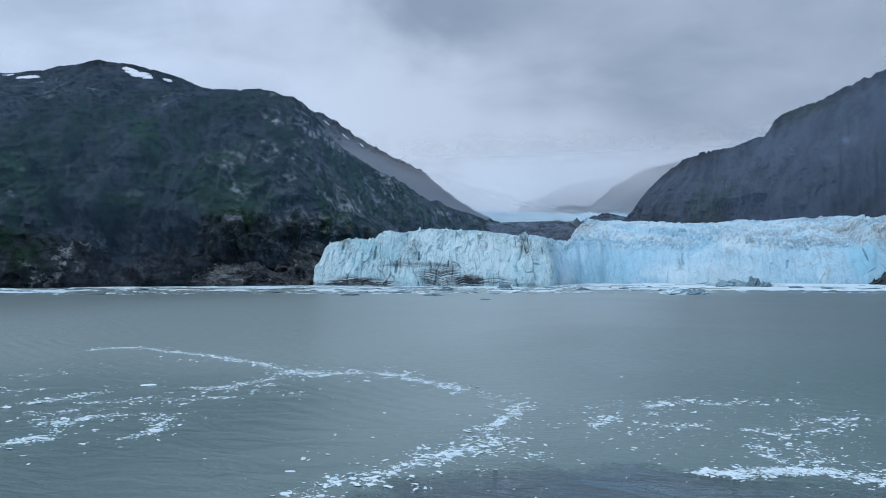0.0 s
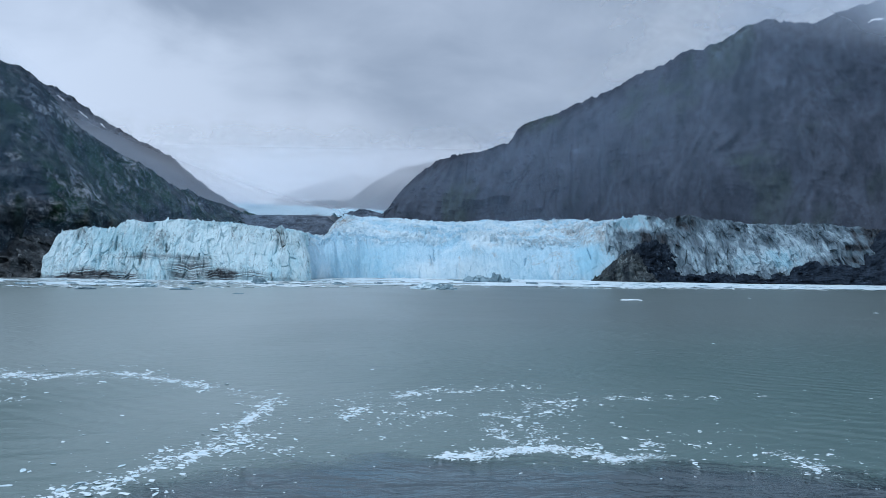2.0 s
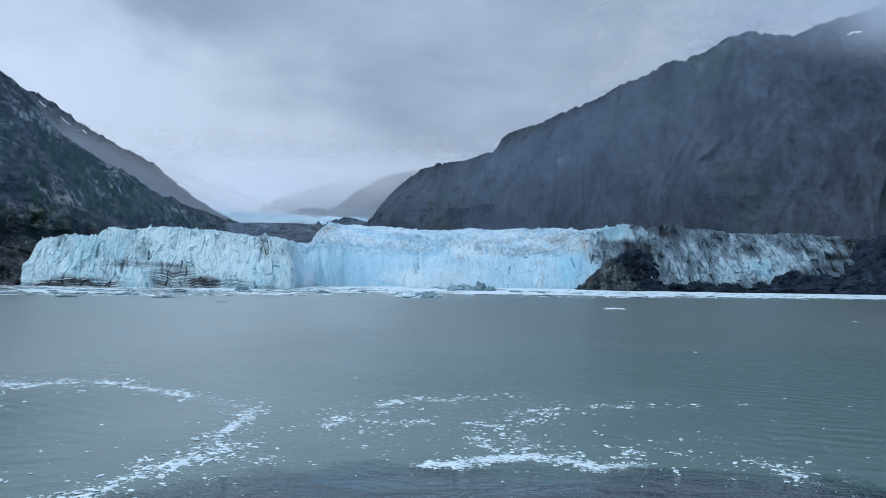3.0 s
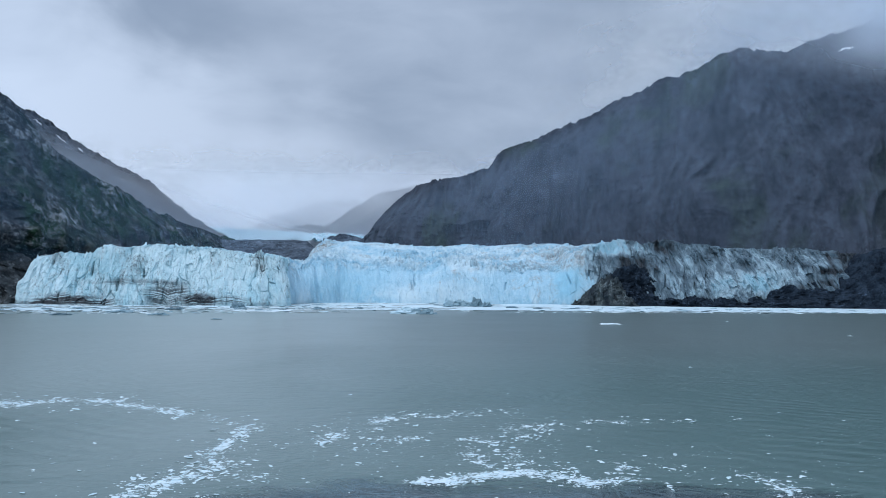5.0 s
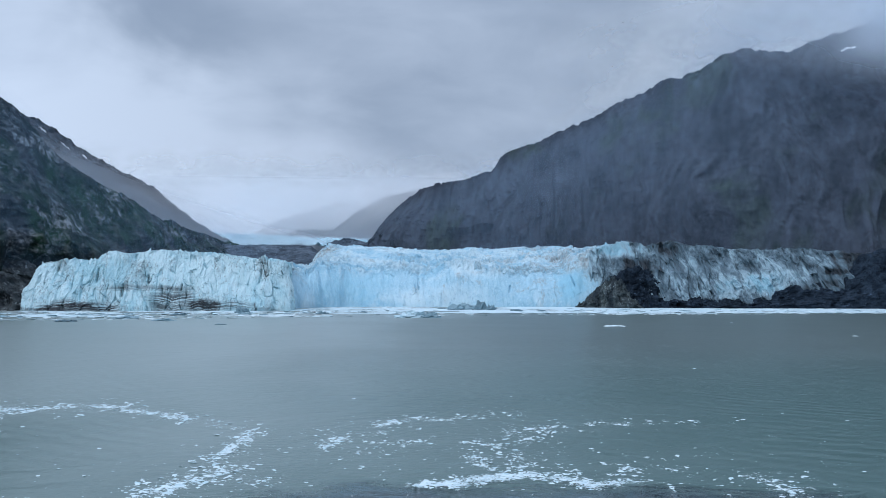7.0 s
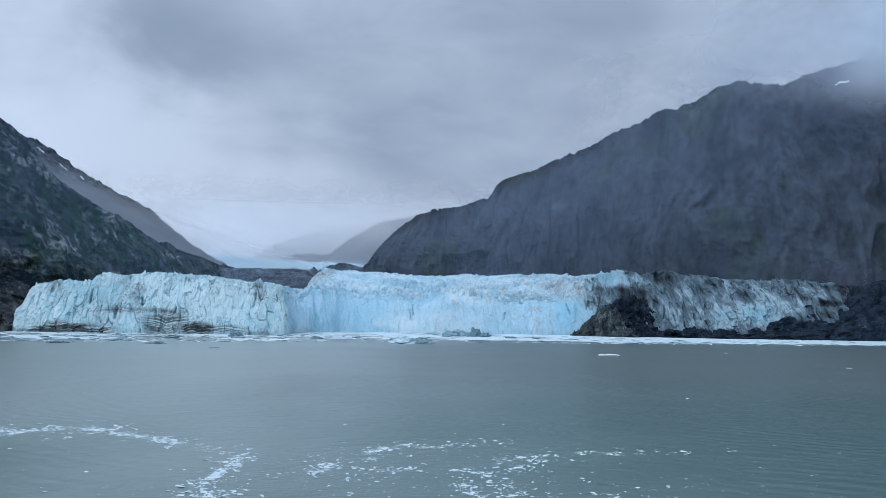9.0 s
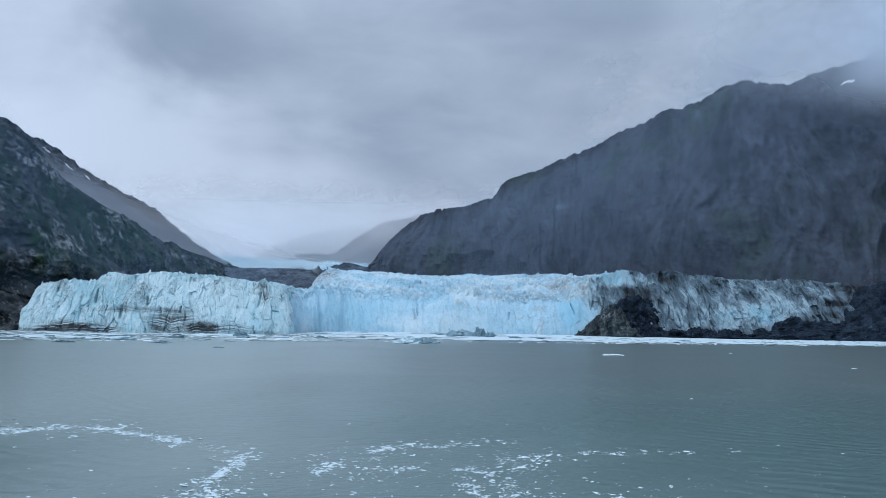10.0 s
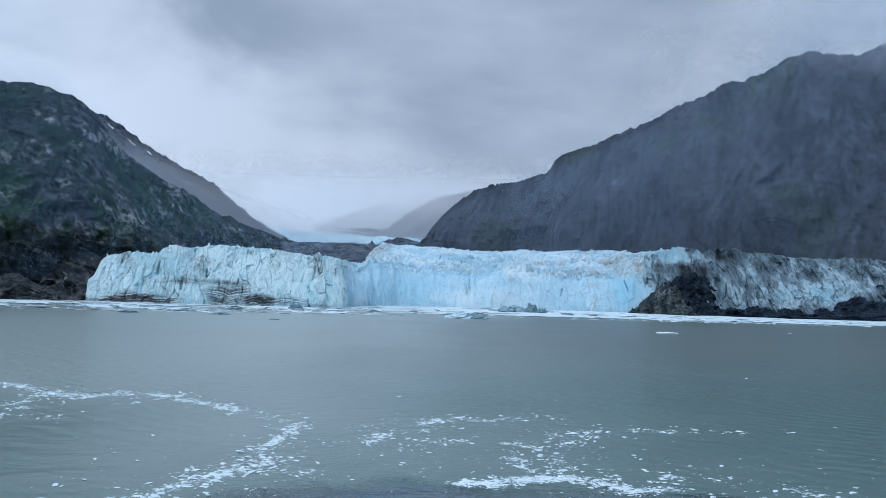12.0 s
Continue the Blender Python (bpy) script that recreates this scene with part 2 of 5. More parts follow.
def ice_material(name, white, blue, blue_share, dirt, dirt_share, layers=0.0, draped=False, wall=0.0):
    """Cracked glacier ice: white crumbled skin, blue fresh breaks, grit in streaks and, low down, in layers."""
    m, n, at = material(name)
    x, y, z = n.axes(at)
    column = n.noise(n.scaled(at, 1.0, 0.4, 0.25), 0.09, 6.0, 0.62, 0.4)
    broad = n.noise(at, 0.016, 4.0, 0.5, 0.4)
    fine = n.noise(at, 0.6, 6.0, 0.7)
    mid = n.noise(n.scaled(at, 1.0, 1.0, 0.55), 0.2, 6.0, 0.65, 0.4)
    fresh = n.ramp(n.math("ADD", n.math("MULTIPLY", broad, 0.55), n.math("MULTIPLY", column, 0.45)),
                   0.60 - 0.25 * blue_share, 0.70 - 0.14 * blue_share)
    if wall:
        # freshly broken, smooth blue ice low on the front
        rim = n.math("ADD", z, n.math("MULTIPLY", n.math("SUBTRACT", n.noise(n.scaled(at, 1, 1, 0.4), 0.014, 4.0), 0.5), 100.0))
        fresh = n.math("MAXIMUM", fresh, n.ramp(rim, 62.0, 42.0, 0.0, wall))
    col = n.mix(fresh, white, blue)
    col = n.mix(n.math("MULTIPLY", n.ramp(mid, 0.48, 0.70), 0.6), col, tuple(c * 0.80 for c in blue))
    col = n.mix(n.math("MULTIPLY", n.ramp(fine, 0.46, 0.66), 0.45), col, tuple(min(0.9, 1.22 * c) for c in white))
    # thin steep cracks; a darkened grit colour stands in for the shade in them
    vein = n.math("ABSOLUTE", n.math("SUBTRACT", n.noise(n.scaled(at, 1.0, 0.15, 0.08), 0.11, 4.0, 0.6, 0.3), 0.5))
    spots = n.ramp(n.noise(n.scaled(at, 1.0, 1.0, 0.5), 0.3, 5.0, 0.7), 0.42, 0.62)
    col = n.mix(n.math("MULTIPLY", n.ramp(vein, 0.012, 0.002), n.math("MULTIPLY", spots, 0.05 if wall else 0.6)), col, tuple(0.5 * c for c in dirt))
    # oblique cracks, their shade painted in the same way
    tear = n.math("ABSOLUTE", n.math("SUBTRACT", n.noise(n.scaled(at, 1.0, 0.3, 0.7), 0.10, 5.0, 0.62, 1.2), 0.5))
    torn = n.ramp(n.noise(at, 0.035, 4.0, 0.6, 0.5), 0.46, 0.60)
    col = n.mix(n.math("MULTIPLY", n.ramp(tear, 0.012, 0.003), n.math("MULTIPLY", torn, 0.12 if wall else 0.65)), col, tuple(0.7 * c for c in dirt))
    grit = n.noise(n.scaled(at, 1.0, 1.0, 0.4), 0.03, 8.0, 0.7, 0.6)
    if wall:
        # grit gathers where the crevassed slope breaks over into the wall
        grit = n.math("ADD", grit, n.math("MULTIPLY", n.math("MULTIPLY", n.ramp(rim, 50.0, 62.0), n.ramp(rim, 88.0, 70.0)), 0.03))
        # darker to the right: beige grit, with shadow put into the same colour
        grit = n.math("ADD", grit, n.ramp(x, 60.0, 210.0, 0.0, 0.07))
    dirty = n.ramp(grit, 0.62 - 0.24 * dirt_share, 0.70 - 0.22 * dirt_share)
    dirty = n.math("MULTIPLY", dirty, n.math("ADD", 0.2, n.math("MULTIPLY", spots, 0.8)))
    col = n.mix(n.math("MULTIPLY", dirty, min(1.0, 0.45 + dirt_share)), col, dirt)
    if wall:
        stria = n.noise(n.scaled(at, 1.0, 0.2, 0.14), 0.2, 5.0, 0.65, 0.3)
        col = n.mix(n.math("MULTIPLY", n.ramp(stria, 0.50, 0.66, 0.0, 0.5), n.ramp(rim, 64.0, 48.0, 0.1, 1.0)), col, tuple(0.78 * c for c in blue))
        col = n.mix(n.math("MULTIPLY", n.ramp(n.noise(n.scaled(at, 1.0, 0.3, 0.7), 0.03, 5.0, 0.6, 0.5), 0.50, 0.62), n.ramp(z, 34.0, 6.0, 0.0, 0.7)), col, white)
        col = n.mix(spots_of(n, at, x, z, FRESH, 0.03), col, (0.22, 0.50, 0.64))
        col = n.mix(n.math("MULTIPLY", spots_of(n, at, x, z, FANS, 0.035), n.ramp(mid, 0.66, 0.44, 0.4, 1.0)), col, white)
        brown = n.math("MULTIPLY", spots_of(n, at, x, z, GRIT, 0.05), n.ramp(n.noise(n.scaled(at, 1.0, 0.6, 0.8), 0.22, 6.0, 0.7, 0.4), 0.40, 0.60))
        col = n.mix(brown, col, (0.20, 0.185, 0.165))
        # shade of small crevasse hollows, painted dark mostly above the rim
        pit_shade = n.math("MULTIPLY", n.ramp(n.noise(n.scaled(at, 1.0, 0.6, 1.0), 0.33, 5.0, 0.68), 0.44, 0.34), n.ramp(rim, 46.0, 60.0, 0.08, 0.42))
        col = n.mix(pit_shade, col, (0.15, 0.25, 0.31))
    if draped:
        # rubble-covered ice: grit hangs down it in slanting streaks; some stretches are cleaner, some nearly black
        slant = n.add("ShaderNodeCombineXYZ", ins={0: n.math("ADD", n.math("ADD", x, n.math("MULTIPLY", z, 0.15)), n.math("MULTIPLY", n.noise(n.scaled(at, 1.0, 0.4, 1.0), 0.05, 3.0), 16.0)), 1: n.math("MULTIPLY", y, 0.3), 2: n.math("MULTIPLY", z, 0.4)}).outputs[0]
        streak = n.ramp(n.noise(slant, 0.13, 6.0, 0.62, 0.7), 0.33, 0.67)
        patchy = n.ramp(n.noise(slant, 0.035, 5.0, 0.6, 0.8), 0.30, 0.70)
        clean = n.math("ADD", 0.02, n.math("ADD", n.math("MULTIPLY", streak, 0.36), n.math("MULTIPLY", patchy, 0.50)))
        clean = n.math("ADD", clean, spots_of(n, slant, x, z, STAINS, 0.06))
        col = n.mix(n.ramp(clean, 0.0, 0.5), dirt, tuple(k * c for k, c in zip((0.27, 0.31, 0.34), white)))
        col = n.mix(n.ramp(clean, 0.45, 1.0), col, white)
        col = n.mix(n.math("MULTIPLY", n.ramp(clean, 0.75, 1.1), n.ramp(broad, 0.4, 0.6)), col, blue)
    if layers:
        bend = n.math("ADD", z, n.math("MULTIPLY", n.noise(n.scaled(at, 1, 1, 0.1), 0.018, 4.0), 30.0))
        bands = n.noise(n.add("ShaderNodeCombineXYZ", ins={0: n.math("MULTIPLY", x, 0.014), 1: 0.0,
                                                           2: n.math("MULTIPLY", bend, 0.55)}).outputs[0], 1.0, 4.0, 0.65)
        lowly = spots_of(n, at, x, z, LAYERS, 0.045)
        band = n.math("MULTIPLY", n.math("MULTIPLY", n.ramp(bands, 0.43, 0.51), lowly), layers)
        col = n.mix(n.math("MULTIPLY", lowly, n.ramp(mid, 0.62, 0.40, 0.0, 0.25)), col, (0.10, 0.115, 0.125))
        foot = n.math("MULTIPLY", n.ramp(n.noise(at, 0.02, 3.0), 0.44, 0.56, 0.1, 0.9), n.ramp(n.math("SUBTRACT", z, n.math("MULTIPLY", n.noise(n.scaled(at, 1, 1, 0), 0.03, 4.0), 11.0)), 0.5, -2.5))
        col = n.mix(n.math("MAXIMUM", band, foot), col, (0.019, 0.025, 0.031))
    height = n.math("ADD", n.math("MULTIPLY", mid, 0.6), n.math("MULTIPLY", fine, 0.4))
    finish(n, col, 0.5, height, 0.8, 1.6, Specular_IOR_Level=0.4)
    return m


# cleaner (+) and dirtier (-) stretches of the flank: x, z, reach along, reach up, amount
STAINS = [(246, 82, 48, 18, 0.5), (208, 50, 20, 60, 0.45), (266, 58, 42, 15, -0.5), (308, 74, 26, 12, -0.12), (353, 58, 50, 26, 0.10),
          (332, 24, 42, 16, 0.16), (410, 28, 62, 22, 0.5), (468, 44, 55, 13, 0.38), (452, 70, 80, 12, 0.14), (520, 48, 22, 5, -0.6), (575, 64, 58, 34, -0.42), (300, 88, 34, 16, -0.16), (345, 100, 60, 10, -0.2), (380, 84, 140, 12, 0.16)]
# dark debris layers low in the lobe, and brown grit on the clean ice: x, z, reach along, reach up, amount
LAYERS = [(-412, 3, 72, 10, 1.3), (-304, 11, 36, 17, 0.9), (-266, 5, 18, 10, 1.0), (-234, 6, 26, 6, 0.9), (-345, 26, 70, 4, 0.5)]
# freshly broken blue wall, and white crumbled fans at its foot
FRESH = [(178, 28, 30, 36, 0.7), (-130, 30, 58, 28, 0.4)]
FANS = [(5, 6, 84, 30, 0.75), (-60, 14, 40, 16, 0.4)]
GRIT = [(-236, 96, 40, 28, 1.0), (128, 54, 66, 11, 0.5), (186, 66, 26, 22, 0.5), (60, 70, 60, 8, 0.25)]
LOBE_ICE = ice_material("lobe_ice", (0.555, 0.715, 0.755), (0.33, 0.555, 0.625), 0.65, (0.075, 0.080, 0.082), 0.34, 0.95)
LOBE_BLOCK = ice_material("lobe_block_ice", (0.56, 0.72, 0.76), (0.35, 0.57, 0.65), 0.6, (0.10, 0.095, 0.09), 0.2)
BAY_ICE = ice_material("bay_ice", (0.55, 0.69, 0.745), (0.29, 0.52, 0.645), 0.7, (0.30, 0.30, 0.29), 0.28, wall=0.8)
DIRTY_ICE = ice_material("dirty_ice", (0.36, 0.49, 0.55), (0.27, 0.46, 0.54), 0.5, (0.014, 0.022, 0.030), 0.66, draped=True)
FAR_ICE = ice_material("far_ice", (0.44, 0.62, 0.69), (0.26, 0.46, 0.56), 0.6, (0.2, 0.19, 0.18), 0.1)
LEFT_ROCK = rock_material("scrub_rock", (0.007, 0.011, 0.014), (0.026, 0.034, 0.043), (0.010, 0.031, 0.014), 0.95, 0.12, relief=3.5, scour=0.2, belt=True, pale_tint=(0.21, 0.22, 0.23), shoulder=True, downhill=(-0.67, 0.74))
RIGHT_ROCK = rock_material("dark_rock", (0.021, 0.026, 0.036), (0.044, 0.053, 0.070), (0.024, 0.038, 0.027), 0.25, 0.12, 1.0, 0.2, 2.2, pale_gain=3.0, streaks=0.26, fine_dark=0.3, downhill=(0.37, 0.93), speckle=0.34)
FAR_ROCK = rock_material("far_rock", (0.038, 0.047, 0.059), (0.068, 0.080, 0.096), (0.05, 0.06, 0.05), 0.1, 0.3)
STEP_ROCK = rock_material("slate_rock", (0.040, 0.054, 0.072), (0.078, 0.098, 0.122), (0.05, 0.06, 0.05), 0.0, 0.2, pale_gain=2.0)
MORAINE = rock_material("moraine_rubble", (0.006, 0.011, 0.018), (0.024, 0.037, 0.054), (0.03, 0.03, 0.03), 0.0, 0.55, 4.0, pale_gain=3.2, speckle=0.4)
SHORE_ROCK = rock_material("scoured_shore_rock", (0.018, 0.023, 0.027), (0.095, 0.105, 0.108), (0.02, 0.03, 0.02), 0.0, 0.95, 1.6, relief=3.0, pale_gain=2.4)
BROWN_ROCK = rock_material("brown_rock", (0.022, 0.030, 0.037), (0.074, 0.090, 0.091), (0.05, 0.05, 0.04), 0.0, 0.4, 4.0)


def water_material():
    """Silty fjord water; close to the eye a ragged tongue of darker, rougher water has welled up."""
    m, n, at = material("silty_water")
    x, y, z = n.axes(at)
    broad = n.noise(n.scaled(at, 0.6, 1.0, 1.0), 0.012, 4.0, 0.5, 0.6)
    col = n.mix(n.ramp(broad, 0.35, 0.65), (0.064, 0.120, 0.111), (0.082, 0.141, 0.131))
    # base colour turns paler and greyer from y = 130 to 330
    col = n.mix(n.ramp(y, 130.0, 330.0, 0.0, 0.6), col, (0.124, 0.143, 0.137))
    sway = n.math("MULTIPLY", n.math("SUBTRACT", n.noise(at, 0.008, 4.0, 0.55, 0.8), 0.5), 260.0)
    plume = n.math("MULTIPLY", n.ramp(n.math("ADD", x, n.math("MULTIPLY", sway, 0.7)), 70.0, -120.0), n.ramp(n.math("ADD", y, n.math("MULTIPLY", sway, 0.12)), 10.0, 120.0))
    plume = n.math("MULTIPLY", plume, n.ramp(x, -430.0, -240.0, 0.45, 1.0))
    clear = n.math("MULTIPLY", n.ramp(n.math("ADD", y, n.math("MULTIPLY", sway, 0.25)), 165.0, 90.0), n.ramp(n.math("ADD", x, n.math("MULTIPLY", sway, 0.15)), -38.0, -75.0))
    plume = n.math("MULTIPLY", plume, n.math("SUBTRACT", 1.0, n.math("MULTIPLY", clear, 0.75)))
    col = n.mix(n.math("MULTIPLY", plume, 0.9), col, (0.240, 0.296, 0.287))
    side = n.math("POWER", n.math("ABSOLUTE", n.math("DIVIDE", n.math("SUBTRACT", x, 11.0), 46.0)), 3.5)
    ahead = n.math("POWER", n.math("ABSOLUTE", n.math("DIVIDE", n.math("SUBTRACT", y, 40.0), 46.0)), 3.5)
    far = n.math("POWER", n.math("ADD", side, ahead), 1 / 3.5)
    edge = n.math("ADD", far, n.math("MULTIPLY", n.math("SUBTRACT", n.noise(n.scaled(at, 0.6, 1.0, 1.0), 0.10, 6.0, 0.65, 0.8), 0.5), 0.34))
    tongue = n.ramp(edge, 1.06, 0.88)
    col = n.mix(n.math("MULTIPLY", tongue, 0.85), col, (0.058, 0.078, 0.094))
    swell = n.noise(n.scaled(at, 0.7, 1.0, 1.0), 0.16, 3.0, 0.5, 0.8)
    ripple = n.noise(n.scaled(at, 0.5, 1.0, 1.0), 0.7, 4.0, 0.6, 0.6)
    lines = n.math("SINE", n.math("ADD", n.math("MULTIPLY", n.math("ADD", n.math("MULTIPLY", x, 0.62), y), 1.25), n.math("MULTIPLY", n.noise(at, 0.05, 3.0, 0.5), 16.0)))
    train = n.ramp(n.noise(at, 0.022, 2.0, 0.5), 0.48, 0.62)
    patch = n.ramp(n.noise(at, 0.018, 3.0, 0.5, 0.5), 0.40, 0.62, 0.25, 1.0)
    patch = n.math("ADD", patch, n.math("MULTIPLY", tongue, 1.6))
    height = n.math("ADD", n.math("ADD", n.math("MULTIPLY", swell, 0.38), n.math("MULTIPLY", n.math("MULTIPLY", lines, train), 0.05)), n.math("MULTIPLY", n.math("MULTIPLY", ripple, patch), 0.30))
    chop = n.noise(n.scaled(at, 0.5, 1.0, 1.0), 0.24, 4.0, 0.55, 0.5)
    height = n.math("ADD", height, n.math("MULTIPLY", n.math("MULTIPLY", chop, tongue), 3.6))
    finish(n, col, n.ramp(tongue, 0.0, 1.0, 0.29, 0.12), height, 0.9, 0.9, IOR=1.33)
    return m


def floe_material(name, white, blue, grit):
    m, n, at = material(name)
    lot = n.add("ShaderNodeObjectInfo").outputs["Random"]
    piece = n.add("ShaderNodeNewGeometry").outputs["Random Per Island"]
    either = n.math("FRACT", n.math("ADD", lot, piece))
    fine = n.noise(at, 1.4, 5.0, 0.65)
    col = n.mix(n.ramp(either, 0.55, 1.0), white, blue)
    col = n.mix(n.ramp(n.math("ADD", n.math("MULTIPLY", either, 0.3), n.math("MULTIPLY", fine, 0.7)), 0.62, 0.75), col, grit)
    finish(n, col, 0.5, fine, 0.5, 0.2)
    return m


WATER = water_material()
BRASH = floe_material("brash_ice", (0.68, 0.79, 0.82), (0.50, 0.66, 0.71), (0.60, 0.70, 0.74))
BERG = floe_material("berg_ice", (0.22, 0.34, 0.39), (0.10, 0.19, 0.23), (0.022, 0.028, 0.034))
FLOE = floe_material("floe_ice", (0.50, 0.66, 0.72), (0.30, 0.46, 0.53), (0.16, 0.22, 0.26))
SNOW, n, at = material("old_snow")
finish(n, n.mix(n.noise(at, 0.2), (0.74, 0.77, 0.80), (0.86, 0.87, 0.89)), 0.7, n.noise(at, 0.5), 0.3, 0.5)


# ---- water ----
def build_water():
    ys = np.r_[-4400, -2000, -600, np.linspace(-100, 1500, 60), 2500, 4400]
    xs = np.r_[-4400, -2000, np.linspace(-1200, 1200, 60), 2000, 4400]
    gx, gy = np.meshgrid(xs, ys)
    p = np.stack([gx.ravel(), gy.ravel(), 0 * gx.ravel()], 1)
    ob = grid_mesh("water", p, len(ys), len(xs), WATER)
    tagged(ob, "grey-green silty fjord water with small ripples", "water", kind="structure")


build_water()


# ---- mountains ----
def mountain(name, ridge, foot, rows, cols, rough, mat_, label, seed, belly=1.0, back=260.0, drop=160.0, crag=6.0, parent=None, upright=1.0, size=1.0, fret=1.0, rib=0.0, teeth=0.3, facet=0.0):
    """A mountainside from its foot to its ridge, and a back slope: gullies run down it, crags stand on the ridge."""
    (t, r), f = along(ridge, cols), np.array(foot, float)
    u = np.linspace(0, 1, cols)
    top, low = line_at(t, r, u), line_at(t, f, u)
    front = int(rows * 0.86)
    v = np.r_[np.linspace(0, 1, front), 1 + np.linspace(0, 1, rows - front + 1)[1:]]
    out = []
    length = np.cumsum(np.r_[0, np.linalg.norm(np.diff(top[:, :2], axis=0), axis=1)])
    way = low[:, :2] - top[:, :2]
    way /= np.linalg.norm(way, axis=1)[:, None]
    for k in v:
        s = min(k, 1.0)
        xy = low[:, :2] + (top[:, :2] - low[:, :2]) * s
        z = low[:, 2] + (top[:, 2] - low[:, 2]) * s ** belly
        if k > 1:
            xy = xy - way * back * (k - 1)
            z = z - drop * (k - 1) ** 0.8
        out.append(np.column_stack([xy, z]))
    p = np.concatenate(out)
    vv, ll = np.repeat(v, cols), np.tile(length, len(v))
    mid = np.clip(np.minimum(vv, 2 - vv), 0, 1)
    wander = fractal(p / 240, 3, 0.5, seed + 50) * 60
    gully = fractal(np.column_stack([(ll + wander * size) / 110 / size, vv * 1.6, 0 * vv + seed]), 5, 0.55, seed, True)
    ribs = fractal(np.column_stack([(ll + 0.4 * wander * size) / 38 / size, vv * 1.1, 0 * vv + seed + 5]), 4, 0.55, seed + 71, True)
    lumps = fractal(p / size / np.array([130, 130, 110 * upright]), 6 if fret > 0.5 else 4, 0.55 if fret > 0.5 else 0.45, seed + 9)
    sharp = fractal(p / size / np.array([45, 45, 42 * upright]), 5, 0.58, seed + 21, True)
    inner = np.sin(np.pi * np.clip(vv, 0, 1) ** 0.65)
    small = fractal(p / size / np.array([16, 16, 16 * upright]), 4, 0.6, seed + 33, True)
    push = rough * (0.8 * gully + (1.0 - 0.4 * rib) * lumps + rib * ribs) * (0.2 + inner) * (vv <= 1) + fret * rough * (0.34 * sharp + 0.12 * small) * mid
    if facet:
        # angular rock faces at two sizes
        bent = p + 14 * np.stack([fractal(p / 50 + 3.1 * k, 3, 0.5, seed + 40 + k) for k in (1, 2, 3)], 1)
        for wide, share in ((70, 1.0), (26, 0.45)):
            _, _, lot, tilt = cells(bent / size / np.array([wide, wide, 0.8 * wide * upright]), seed + wide)
            push += facet * share * rough * (0.5 * (lot - 0.5) + 1.1 * tilt) * step(0.0, 0.1, mid)
    ways = np.tile(way, (len(v), 1))
    p[:, :2] += ways * push[:, None]
    ridge_part = step(0.75, 1.0, mid)
    p[:, 2] += crag * (0.5 * sharp + 0.7 * lumps + teeth * small * ridge_part) * (0.4 + 0.6 * ridge_part) * step(0.0, 0.12, mid)
    ob = grid_mesh(name, p, len(v), cols, mat_, True, parent)
    if parent is None:
        tagged(ob, label, "mountain", kind="structure")
    else:
        tagged(ob, label)
    return ob, p.reshape(len(v), cols, 3)


LEFT_RIDGE = [(-1155, 798, 271), (-1092, 836, 277), (-952, 912, 294), (-824, 950, 293), (-739, 988, 287), (-718, 997, 292), (-711, 1003, 296), (-667, 1026, 296),
              (-616, 1049, 279), (-606, 1082, 258), (-587, 1147, 224), (-550, 1248, 184), (-539, 1452, 157), (-525, 1672, 141), (-507, 1850, 134)]
LEFT_FOOT = [(-1090, 380, -6), (-1000, 470, -6), (-830, 620, -6), (-720, 700, -6), (-640, 755, -6), (-625, 765, -6), (-610, 775, -6),
             (-560, 810, -6), (-510, 850, -6), (-490, 900, -6), (-475, 980, -6), (-455, 1080, 0), (-430, 1250, 20),
             (-400, 1450, 50), (-370, 1600, 80)]
left_mountain, left_grid = mountain("mountain_left", LEFT_RIDGE, LEFT_FOOT, 300, 560, 34, LEFT_ROCK,
                                    "dark rocky mountainside with green scrub above the water", 3, 1.1, upright=1.4, crag=5, fret=0.16, rib=0.25, facet=0.12)
SUMMIT_RIDGE = [(-2250, 1400, 520), (-1960, 1500, 553), (-1815, 1550, 557), (-1750, 1600, 570), (-1670, 1600, 577), (-1573, 1620, 586),
                (-1468, 1650, 567), (-1364, 1680, 538), (-1289, 1700, 509), (-1200, 1750, 500), (-1091, 1800, 470), (-950, 1850, 380)]
SUMMIT_FOOT = [(-1700, 1000, 150), (-1500, 1080, 200), (-1420, 1130, 220), (-1370, 1170, 220), (-1300, 1200, 220), (-1230, 1220, 220),
               (-1160, 1240, 220), (-1080, 1260, 220), (-1020, 1290, 220), (-960, 1320, 220), (-880, 1380, 220), (-820, 1430, 200)]
summit, summit_grid = mountain("mountain_summit", SUMMIT_RIDGE, SUMMIT_FOOT, 160, 320, 18, LEFT_ROCK,
                               "rounded dark mountain summit with patches of old snow", 14, 0.9, crag=4, fret=0.2, facet=0.15)
FAR_RIDGE = [(-1900, 2240, 540), (-1577, 2300, 640), (-1290, 2350, 561), (-1185, 2400, 487), (-1057, 2450, 404), (-995, 2480, 380), (-905, 2520, 304),
             (-859, 2600, 248), (-790, 2650, 200), (-700, 2700, 168)]
FAR_FOOT = [(-1300, 1800, 200), (-1200, 1820, 200), (-1050, 1850, 180), (-980, 1900, 160), (-880, 1950, 150), (-830, 2000, 140), (-760, 2050, 130),
            (-700, 2150, 120), (-640, 2250, 110), (-560, 2350, 110)]
far_left, far_grid = mountain("mountain_far_left", FAR_RIDGE, FAR_FOOT, 200, 420, 22, FAR_ROCK, "hazy grey mountain ridge with thin snow streaks", 24, 0.95, crag=8, fret=1.2, teeth=0.4, rib=0.5)
